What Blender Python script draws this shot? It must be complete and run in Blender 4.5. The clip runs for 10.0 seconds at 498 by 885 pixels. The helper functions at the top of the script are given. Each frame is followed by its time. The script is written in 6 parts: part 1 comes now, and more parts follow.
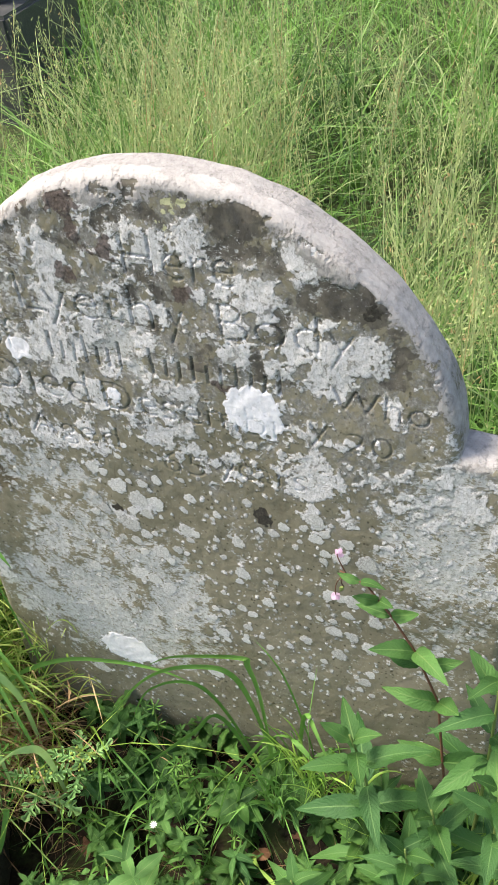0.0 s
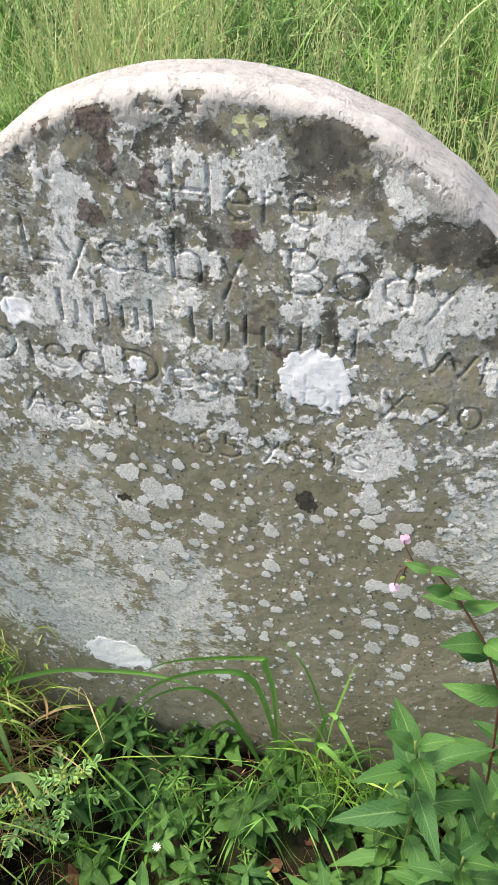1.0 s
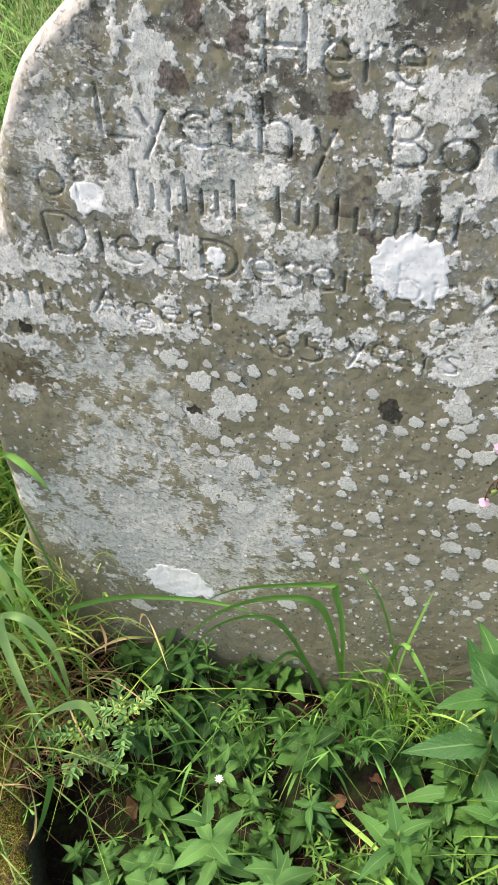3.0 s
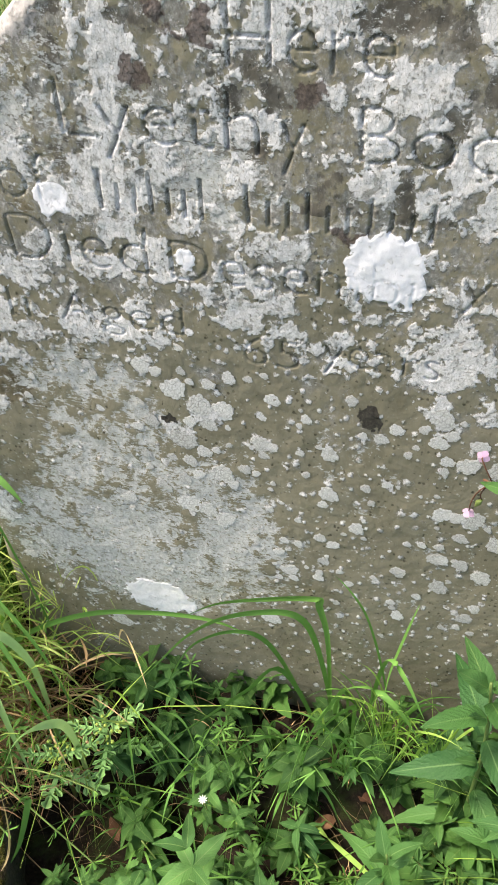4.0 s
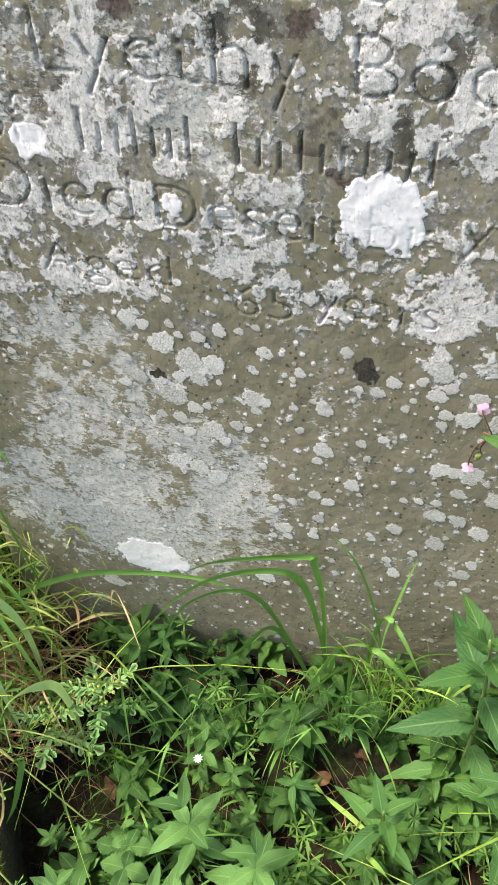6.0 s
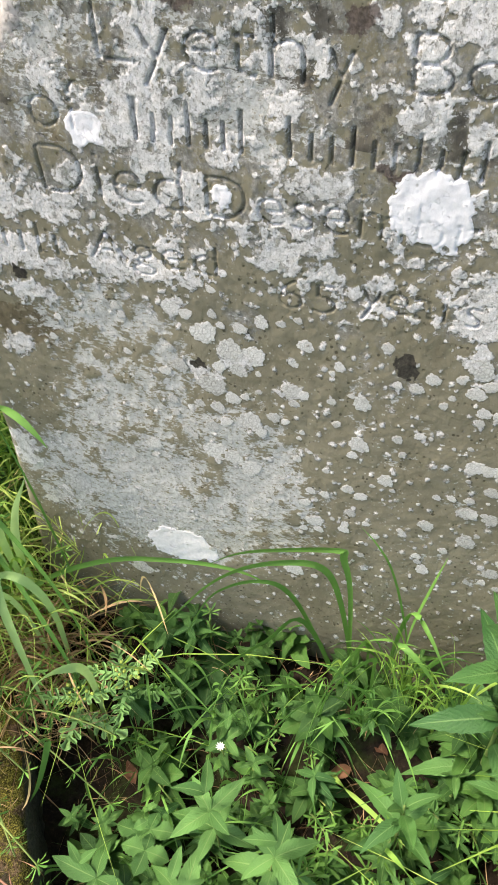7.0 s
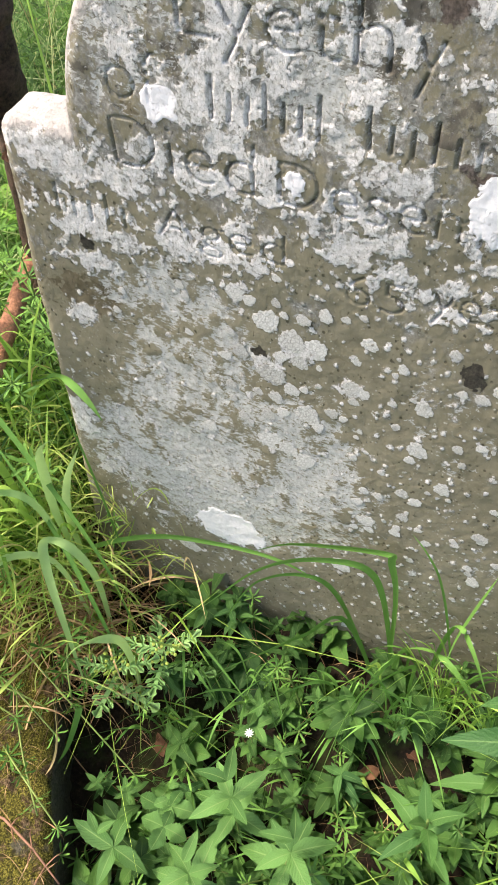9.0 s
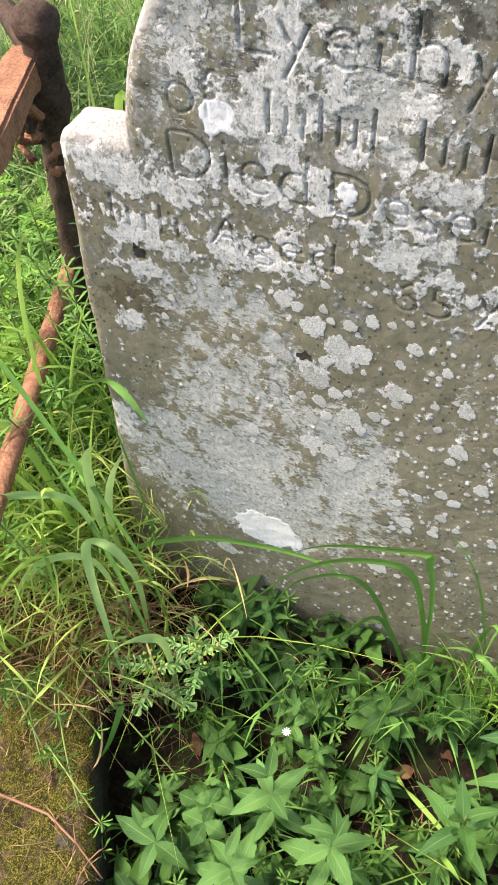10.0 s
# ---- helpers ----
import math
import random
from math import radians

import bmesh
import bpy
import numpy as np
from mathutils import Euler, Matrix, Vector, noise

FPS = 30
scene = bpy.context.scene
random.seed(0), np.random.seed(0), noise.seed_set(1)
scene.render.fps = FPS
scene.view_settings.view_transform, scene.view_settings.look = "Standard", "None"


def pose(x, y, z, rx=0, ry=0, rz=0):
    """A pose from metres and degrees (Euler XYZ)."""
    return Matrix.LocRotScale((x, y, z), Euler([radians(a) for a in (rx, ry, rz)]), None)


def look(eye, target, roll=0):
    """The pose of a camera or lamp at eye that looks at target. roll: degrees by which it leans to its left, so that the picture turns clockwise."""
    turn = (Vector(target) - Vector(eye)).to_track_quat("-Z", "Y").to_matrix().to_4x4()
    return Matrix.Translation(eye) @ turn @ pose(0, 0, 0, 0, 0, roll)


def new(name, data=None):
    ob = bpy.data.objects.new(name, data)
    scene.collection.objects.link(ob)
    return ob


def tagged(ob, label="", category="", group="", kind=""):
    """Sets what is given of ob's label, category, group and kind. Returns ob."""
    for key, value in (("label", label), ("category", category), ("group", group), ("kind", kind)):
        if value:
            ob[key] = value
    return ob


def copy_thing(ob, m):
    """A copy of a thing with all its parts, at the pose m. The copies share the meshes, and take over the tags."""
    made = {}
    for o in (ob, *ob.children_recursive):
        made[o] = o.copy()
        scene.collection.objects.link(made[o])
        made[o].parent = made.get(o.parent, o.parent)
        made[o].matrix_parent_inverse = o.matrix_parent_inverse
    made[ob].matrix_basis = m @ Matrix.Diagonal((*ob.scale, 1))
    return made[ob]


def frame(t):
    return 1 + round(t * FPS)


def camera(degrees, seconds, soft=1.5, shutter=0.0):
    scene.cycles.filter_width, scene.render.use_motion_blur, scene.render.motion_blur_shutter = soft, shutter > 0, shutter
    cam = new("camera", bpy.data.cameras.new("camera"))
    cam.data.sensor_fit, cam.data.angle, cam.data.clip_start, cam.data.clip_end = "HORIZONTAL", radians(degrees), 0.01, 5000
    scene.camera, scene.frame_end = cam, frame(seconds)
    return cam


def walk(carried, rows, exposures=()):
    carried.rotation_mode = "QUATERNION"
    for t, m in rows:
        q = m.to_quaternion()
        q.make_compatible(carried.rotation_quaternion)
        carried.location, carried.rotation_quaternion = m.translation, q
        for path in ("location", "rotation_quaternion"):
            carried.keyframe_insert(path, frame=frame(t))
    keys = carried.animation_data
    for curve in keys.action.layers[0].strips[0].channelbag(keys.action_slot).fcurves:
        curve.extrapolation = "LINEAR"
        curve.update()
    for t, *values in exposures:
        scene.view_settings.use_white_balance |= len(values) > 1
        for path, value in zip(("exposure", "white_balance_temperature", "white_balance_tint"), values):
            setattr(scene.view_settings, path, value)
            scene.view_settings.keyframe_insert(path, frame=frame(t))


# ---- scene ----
cam = camera(32.5, 10.0, soft=0.9)
PATH = [
    (0, (0.314, -0.56, 1.294), (-0.288, 0.772, -0.072), -5.8),
    (0.5, (0.202, -0.544, 1.262), (-0.233, 0.836, -0.119), -2.0),
    (1, (0.139, -0.516, 1.216), (-0.193, 0.849, -0.208), -0.4),
    (1.5, (0.128, -0.505, 1.184), (-0.255, 0.81, -0.274), -2.2),
    (2, (0.121, -0.524, 1.171), (-0.281, 0.765, -0.305), -2.5),
    (2.5, (0.107, -0.534, 1.169), (-0.292, 0.742, -0.318), -2.3),
    (2.7, (0.099, -0.537, 1.161), (-0.293, 0.743, -0.325), -2.2),
    (3.8, (0.111, -0.506, 1.128), (-0.291, 0.8, -0.332), -3.1),
    (4, (0.116, -0.508, 1.126), (-0.283, 0.796, -0.336), -2.9),
    (4.5, (0.105, -0.505, 1.119), (-0.29, 0.781, -0.36), -3.0),
    (5, (0.102, -0.504, 1.121), (-0.278, 0.767, -0.376), -3.0),
    (5.5, (0.108, -0.501, 1.111), (-0.259, 0.76, -0.397), -3.0),
    (5.7, (0.112, -0.495, 1.106), (-0.254, 0.757, -0.411), -3.0),
    (6.8, (0.111, -0.499, 1.107), (-0.272, 0.722, -0.43), -2.8),
    (7, (0.098, -0.506, 1.11), (-0.307, 0.713, -0.423), -2.6),
    (7.5, (0.062, -0.497, 1.102), (-0.472, 0.684, -0.422), -4.7),
    (8, (0.067, -0.492, 1.096), (-0.514, 0.662, -0.431), -7.1),
    (8.5, (0.093, -0.471, 1.099), (-0.47, 0.66, -0.452), -6.4),
    (9, (0.105, -0.472, 1.107), (-0.443, 0.633, -0.467), -3.2),
    (9.5, (0.101, -0.491, 1.116), (-0.459, 0.613, -0.455), -3.2),
    (10, (0.085, -0.502, 1.122), (-0.494, 0.608, -0.437), -4.1),
]
walk(cam, [(t, look(eye, target, roll)) for t, eye, target, roll in PATH], exposures=[(0, 1.45, 7050, 10.5), (2.5, 1.48, 7150, 10.5), (5.5, 1.55, 7200, 11), (10, 1.62, 7350, 13)])

# ---- world, sun, exposure ----
scene.view_settings.exposure = 0.0
world = bpy.data.worlds.new("sky")
scene.world = world
world.use_nodes = True
wn = world.node_tree
sky = wn.nodes.new("ShaderNodeTexSky")
sky.sky_type, sky.sun_disc = "NISHITA", False
SUN_EL, SUN_AZ = radians(58), radians(-102)  # azimuth from +y towards +x
sky.sun_elevation, sky.sun_rotation = SUN_EL, SUN_AZ
sky.dust_density, sky.air_density, sky.ozone_density = 3.0, 1.0, 1.0
wn.links.new(sky.outputs[0], wn.nodes["Background"].inputs[0])
wn.nodes["Background"].inputs[1].default_value = 0.124
sun = new("sun", bpy.data.lights.new("sun", "SUN"))
sun.data.energy, sun.data.angle, sun.data.color = 2.65, radians(15), (1.0, 0.95, 0.87)
sun.matrix_world = look((math.sin(SUN_AZ) * math.cos(SUN_EL) * 10, math.cos(SUN_AZ) * math.cos(SUN_EL) * 10, math.sin(SUN_EL) * 10), (0, 0, 0))


# ---- materials ----
class Mat:
    """A small helper round a node material."""

    def __init__(self, name):
        self.m = bpy.data.materials.new(name)
        self.m.use_nodes = True
        self.t = self.m.node_tree
        self.b = self.t.nodes["Principled BSDF"]
        self.out = self.t.nodes["Material Output"]
        self.co = self.t.nodes.new("ShaderNodeTexCoord").outputs["Object"]

    def link(self, a, b):
        self.t.links.new(a, b)

    def noise(self, scale, detail=4, rough=0.6, vec=None, dist=0.0):
        n = self.t.nodes.new("ShaderNodeTexNoise")
        n.inputs["Scale"].default_value, n.inputs["Detail"].default_value = scale, detail
        n.inputs["Roughness"].default_value, n.inputs["Distortion"].default_value = rough, dist
        self.link(vec or self.co, n.inputs["Vector"])
        return n.outputs["Fac"]

    def voronoi(self, scale, feature="F1"):
        n = self.t.nodes.new("ShaderNodeTexVoronoi")
        n.feature = feature
        n.inputs["Scale"].default_value = scale
        self.link(self.co, n.inputs["Vector"])
        return n.outputs["Distance"]

    def attr(self, name):
        n = self.t.nodes.new("ShaderNodeAttribute")
        n.attribute_name = name
        return n.outputs["Fac"]

    def math(self, op, a, b=0.0):
        n = self.t.nodes.new("ShaderNodeMath")
        n.operation = op
        for i, v in enumerate((a, b)):
            if isinstance(v, (int, float)):
                n.inputs[i].default_value = v
            else:
                self.link(v, n.inputs[i])
        return n.outputs[0]

    def step(self, v, lo, hi):
        n = self.t.nodes.new("ShaderNodeMapRange")
        n.interpolation_type = "SMOOTHSTEP"
        n.inputs[1].default_value, n.inputs[2].default_value = lo, hi
        self.link(v, n.inputs[0])
        return n.outputs[0]

    def ramp(self, v, stops):
        n = self.t.nodes.new("ShaderNodeValToRGB")
        e = n.color_ramp.elements
        while len(e) < len(stops):
            e.new(0.5)
        for el, (p, c) in zip(e, stops):
            el.position, el.color = p, (*c, 1)
        self.link(v, n.inputs[0])
        return n.outputs[0]

    def mix(self, f, a, b, mode="MIX"):
        n = self.t.nodes.new("ShaderNodeMix")
        n.data_type, n.blend_type = "RGBA", mode
        for sock, v in ((n.inputs[0], f), (n.inputs[6], a), (n.inputs[7], b)):
            if isinstance(v, (int, float)):
                sock.default_value = v
            elif isinstance(v, tuple):
                sock.default_value = (*v, 1)
            else:
                self.link(v, sock)
        return n.outputs[2]

    def bump(self, h, dist, strength=1.0, before=None):
        n = self.t.nodes.new("ShaderNodeBump")
        n.inputs["Distance"].default_value, n.inputs["Strength"].default_value = dist, strength
        self.link(h, n.inputs["Height"])
        if before:
            self.link(before, n.inputs["Normal"])
        return n.outputs[0]

    def finish(self, color, rough=0.9, normal=None, spec=0.3):
        if isinstance(color, tuple):
            self.b.inputs["Base Color"].default_value = (*color, 1)
        else:
            self.link(color, self.b.inputs["Base Color"])
        if isinstance(rough, (int, float)):
            self.b.inputs["Roughness"].default_value = rough
        else:
            self.link(rough, self.b.inputs["Roughness"])
        self.b.inputs["Specular IOR Level"].default_value = spec
        if normal:
            self.link(normal, self.b.inputs["Normal"])
        return self.m


def island(m):
    return m.t.nodes.new("ShaderNodeNewGeometry").outputs["Random Per Island"]


def objrand(m):
    return m.t.nodes.new("ShaderNodeObjectInfo").outputs["Random"]


def make_stone():
    """Weathered olive-grey sandstone under crusts of lichen."""
    m = Mat("lichened_sandstone")
    mp = m.t.nodes.new("ShaderNodeMapping")
    mp.inputs["Scale"].default_value = (1, 1, 0.8)
    m.link(m.co, mp.inputs[0])
    m.co = mp.outputs[0]
    fine, mid, big = m.noise(420, 5, 0.7), m.noise(70, 4), m.noise(9, 4)
    base = m.ramp(m.math("ADD", m.math("MULTIPLY", mid, 0.5), m.math("MULTIPLY", big, 0.5)),
                  [(0.3, (0.145, 0.132, 0.090)), (0.5, (0.205, 0.188, 0.132)), (0.7, (0.265, 0.244, 0.178))])
    base = m.mix(m.step(fine, 0.56, 0.72), base, (0.27, 0.25, 0.19))
    pits = m.step(m.noise(230, 3, 0.5), 0.66, 0.71)
    dots = m.math("MULTIPLY", m.math("SUBTRACT", 1.0, m.step(m.voronoi(150), 0.16, 0.24)), m.step(m.noise(40, 3), 0.46, 0.6))
    pits = m.math("MAXIMUM", pits, dots)
    base = m.mix(m.math("MULTIPLY", pits, 0.75), base, (0.05, 0.045, 0.03))
    dots2 = m.math("MULTIPLY", m.math("SUBTRACT", 1.0, m.step(m.voronoi(210), 0.17, 0.23)), m.step(m.noise(33, 4, 0.7), 0.50, 0.60))
    base = m.mix(m.math("MULTIPLY", dots2, 0.8), base, (0.46, 0.455, 0.41))
    edge = m.math("SUBTRACT", m.noise(620, 5, 0.85), 0.5)
    lobed = m.math("SUBTRACT", m.noise(150, 3, 0.6), 0.5)
    wob = m.math("ADD", m.math("MULTIPLY", edge, 2.1), m.math("MULTIPLY", lobed, 1.4))

    def cover(name, lo=-0.03, hi=0.05, amp=1.0):
        return m.step(m.math("ADD", m.attr(name), m.math("MULTIPLY", wob, amp)), lo, hi)

    # a thin grey bloom over the upper stone
    bloom = m.math("MULTIPLY", m.step(m.attr("bloom"), 0.0, 1.0), m.step(m.noise(60, 6, 0.8), 0.44, 0.56))
    base = m.mix(m.math("MULTIPLY", bloom, 0.75), base, m.ramp(m.noise(260, 5, 0.75), [(0.34, (0.10, 0.098, 0.092)), (0.5, (0.21, 0.208, 0.20)), (0.64, (0.40, 0.395, 0.385))]))
    dark = cover("dark", -0.2, 0.4)
    darkc = m.mix(m.step(mid, 0.35, 0.65), (0.060, 0.055, 0.048), (0.12, 0.108, 0.088))
    col = m.mix(m.math("MULTIPLY", dark, 0.88), base, darkc)
    col = m.mix(m.math("MULTIPLY", cover("olive", -0.3, 0.6), 0.8), col, m.mix(m.step(mid, 0.35, 0.65), (0.075, 0.060, 0.036), (0.15, 0.125, 0.08)))
    # the smooth grey film, broken by flat flecks of bare stone
    flat = m.t.nodes.new("ShaderNodeMapping")
    flat.inputs["Scale"].default_value = (0.62, 1, 1.5)
    m.link(m.co, flat.inputs[0])
    flecks = m.math("SUBTRACT", m.noise(120, 6, 0.85, flat.outputs[0]), 0.5)
    film = m.math("ADD", m.math("ADD", m.math("MULTIPLY", m.attr("haze"), 1.2), 0.25), m.math("ADD", m.math("MULTIPLY", flecks, 4.5), m.math("ADD", m.math("MULTIPLY", edge, 3.0), m.math("MULTIPLY", m.math("SUBTRACT", m.noise(300, 4, 0.8, flat.outputs[0]), 0.53), 8.0))))
    grey = m.step(film, -0.25, 0.5)
    greyc = m.ramp(m.noise(230, 5, 0.72), [(0.3, (0.27, 0.275, 0.255)), (0.45, (0.44, 0.448, 0.435)), (0.64, (0.63, 0.635, 0.63))])
    col = m.mix(m.math("MULTIPLY", grey, 0.86), col, greyc)
    frost = m.math("ADD", m.math("MULTIPLY", wob, 1.5), m.math("MULTIPLY", m.math("SUBTRACT", m.noise(48, 5, 0.75), 0.5), 3.0))
    thin = m.step(m.math("ADD", m.attr("pale"), frost), -0.6, 0.5)
    col = m.mix(m.math("MULTIPLY", thin, 0.5), col, m.ramp(m.noise(310, 4, 0.75), [(0.32, (0.15, 0.14, 0.11)), (0.5, (0.30, 0.295, 0.265)), (0.66, (0.50, 0.495, 0.48))]))
    pale = m.step(m.math("ADD", m.attr("pale"), m.math("ADD", m.math("MULTIPLY", wob, 1.1), m.math("MULTIPLY", m.math("SUBTRACT", m.noise(300, 4, 0.8), 0.5), 2.2))), -0.02, 0.14)
    holes = m.step(m.math("ADD", m.noise(95, 6, 0.8), m.math("MULTIPLY", m.math("SUBTRACT", m.noise(14, 3), 0.5), 0.3)), 0.555, 0.60)
    pale = m.math("MULTIPLY", pale, m.math("SUBTRACT", 1.0, m.math("MULTIPLY", holes, 0.75)))
    crack = m.step(m.voronoi(340, "DISTANCE_TO_EDGE"), 0.0, 0.10)
    palec = m.ramp(m.noise(160, 5, 0.75), [(0.30, (0.36, 0.35, 0.34)), (0.42, (0.55, 0.54, 0.53)), (0.54, (0.67, 0.658, 0.655)), (0.72, (0.79, 0.775, 0.78))])
    palec = m.mix(m.math("MULTIPLY", m.math("SUBTRACT", 1.0, crack), 0.30), palec, (0.24, 0.235, 0.21))
    specks = m.step(m.noise(520, 4, 0.7), 0.57, 0.63)
    palec = m.mix(m.math("MULTIPLY", specks, 0.6), palec, (0.20, 0.19, 0.16))
    col = m.mix(pale, col, palec)
    brown = cover("brown", -0.2, 0.3, 0.8)
    col = m.mix(m.math("MULTIPLY", brown, 0.9), col, m.mix(m.step(fine, 0.35, 0.65), (0.065, 0.048, 0.042), (0.14, 0.108, 0.094)))
    chalk = m.step(m.math("ADD", m.attr("chalk"), m.math("MULTIPLY", wob, 0.4)), -0.04, 0.08)
    col = m.mix(chalk, col, m.ramp(m.noise(230, 4, 0.7), [(0.3, (0.72, 0.71, 0.74)), (0.6, (0.84, 0.83, 0.86))]))
    sooty = m.step(m.math("ADD", m.attr("sooty"), m.math("MULTIPLY", wob, 0.5)), -0.1, 0.15)
    col = m.mix(sooty, col, m.ramp(fine, [(0.3, (0.022, 0.02, 0.017)), (0.7, (0.075, 0.068, 0.055))]))
    rim = cover("rim", -0.08, 0.08)
    rimc = m.ramp(m.noise(140, 6, 0.8), [(0.3, (0.20, 0.188, 0.178)), (0.43, (0.345, 0.328, 0.315)), (0.7, (0.45, 0.428, 0.415))])
    col = m.mix(rim, col, rimc)
    yel = cover("yellow", -0.05, 0.1)
    col = m.mix(yel, col, (0.50, 0.50, 0.30))
    h = m.math("ADD", m.math("ADD", m.math("MULTIPLY", fine, 0.5), m.math("MULTIPLY", mid, 0.8)),
               m.math("SUBTRACT", m.math("MULTIPLY", pale, 0.4), m.math("MULTIPLY", pits, 0.6)))
    h = m.math("ADD", h, m.math("MULTIPLY", m.math("MULTIPLY", m.math("ADD", pale, rim), m.noise(500, 4, 0.7)), 0.9))
    h = m.math("MULTIPLY", h, m.math("SUBTRACT", 1.0, m.math("MULTIPLY", chalk, 0.6)))
    return m.finish(col, 0.93, m.bump(h, 0.0009, 0.9), 0.2)


def crust(name, stops, scale=260, crackle=True, bumpy=0.0007):
    """A crustose lichen, on a mesh of unit radius that stands for some six millimetres."""
    m = Mat(name)
    mp = m.t.nodes.new("ShaderNodeMapping")
    mp.inputs["Scale"].default_value = (0.006, 0.002, 0.006)
    m.link(m.co, mp.inputs[0])
    m.co = mp.outputs[0]
    n = m.noise(scale, 5, 0.72)
    col = m.ramp(n, stops)
    h = m.math("MULTIPLY", n, 1.0)
    if crackle:
        e = m.step(m.voronoi(420, "DISTANCE_TO_EDGE"), 0.0, 0.12)
        col = m.mix(m.math("MULTIPLY", m.math("SUBTRACT", 1.0, e), 0.35), col, tuple(0.5 * c for c in stops[0][1]))
        h = m.math("ADD", h, m.math("MULTIPLY", e, 0.5))
    r = objrand(m)
    col = m.mix(0.30, col, m.ramp(r, [(0, tuple(0.7 * c for c in stops[0][1])), (0.4, stops[1][1]), (1, stops[-1][1])]))
    return m.finish(col, 0.95, m.bump(h, bumpy, 0.6), 0.15)


def leafmat(name, dark, lite, vein, tip=None, rough=0.5, per="object", through_light=0.22, broad=0.0):
    """A leaf: darker and lighter green from leaf to leaf, pale veins, some light through the blade."""
    m = Mat(name)
    r = objrand(m) if per == "object" else island(m)
    n = m.noise(45, 4, 0.65)
    f = m.math("ADD", m.math("MULTIPLY", r, 0.65), m.math("MULTIPLY", n, 0.45))
    # Broad patches darken and lighten the green: painted shaded gaps and lit tufts.
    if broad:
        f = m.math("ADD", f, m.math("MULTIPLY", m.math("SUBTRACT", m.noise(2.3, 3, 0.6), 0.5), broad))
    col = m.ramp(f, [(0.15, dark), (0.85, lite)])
    if tip:
        col = m.mix(m.step(r, 0.86, 0.95), col, tip)
    if vein:
        uv = m.t.nodes.new("ShaderNodeUVMap").outputs[0]
        sp = m.t.nodes.new("ShaderNodeSeparateXYZ")
        m.link(uv, sp.inputs[0])
        off = m.math("ABSOLUTE", m.math("SUBTRACT", sp.outputs[0], 0.5))
        rib = m.math("SUBTRACT", 1.0, m.step(off, 0.012, 0.045))
        side = m.math("SINE", m.math("MULTIPLY", m.math("SUBTRACT", sp.outputs[1], m.math("MULTIPLY", off, 0.55)), 62.0))
        col = m.mix(m.math("MULTIPLY", m.step(side, 0.84, 1.0), 0.055), col, vein)
        col = m.mix(m.math("MULTIPLY", rib, 0.65), col, vein)
        nrm = m.bump(m.math("ADD", m.math("MULTIPLY", side, -0.10), m.math("MULTIPLY", n, 0.9)), 0.0016, 0.8)
    else:
        nrm = m.bump(m.noise(160, 3), 0.0006)
    m.finish(col, rough + 0.12, nrm, 0.35)
    tr = m.t.nodes.new("ShaderNodeBsdfTranslucent")
    m.link(m.mix(0.5, col, lite), tr.inputs[0])
    mx = m.t.nodes.new("ShaderNodeMixShader")
    mx.inputs[0].default_value = through_light
    m.link(m.b.outputs[0], mx.inputs[1])
    m.link(tr.outputs[0], mx.inputs[2])
    m.link(mx.outputs[0], m.out.inputs[0])
    return m.m


def make_soil():
    m = Mat("dark_soil")
    a, b = m.noise(14, 6, 0.65), m.noise(170, 6, 0.7)
    col = m.ramp(b, [(0.3, (0.012, 0.009, 0.006)), (0.55, (0.026, 0.018, 0.012)), (0.75, (0.068, 0.047, 0.030))])
    col = m.mix(m.step(a, 0.5, 0.66), col, (0.04, 0.055, 0.016))
    far = m.t.nodes.new("ShaderNodeVectorMath")
    far.operation = "LENGTH"
    m.link(m.co, far.inputs[0])
    turf = m.step(m.math("ADD", far.outputs["Value"], m.math("MULTIPLY", m.noise(1.7, 5, 0.7), 1.2)), 1.3, 1.9)
    col = m.mix(turf, col, m.ramp(m.noise(55, 6, 0.75), [(0.3, (0.020, 0.028, 0.010)), (0.5, (0.050, 0.064, 0.024)), (0.7, (0.12, 0.135, 0.06))]))
    return m.finish(col, 0.95, m.bump(m.math("ADD", a, b), 0.006), 0.2)


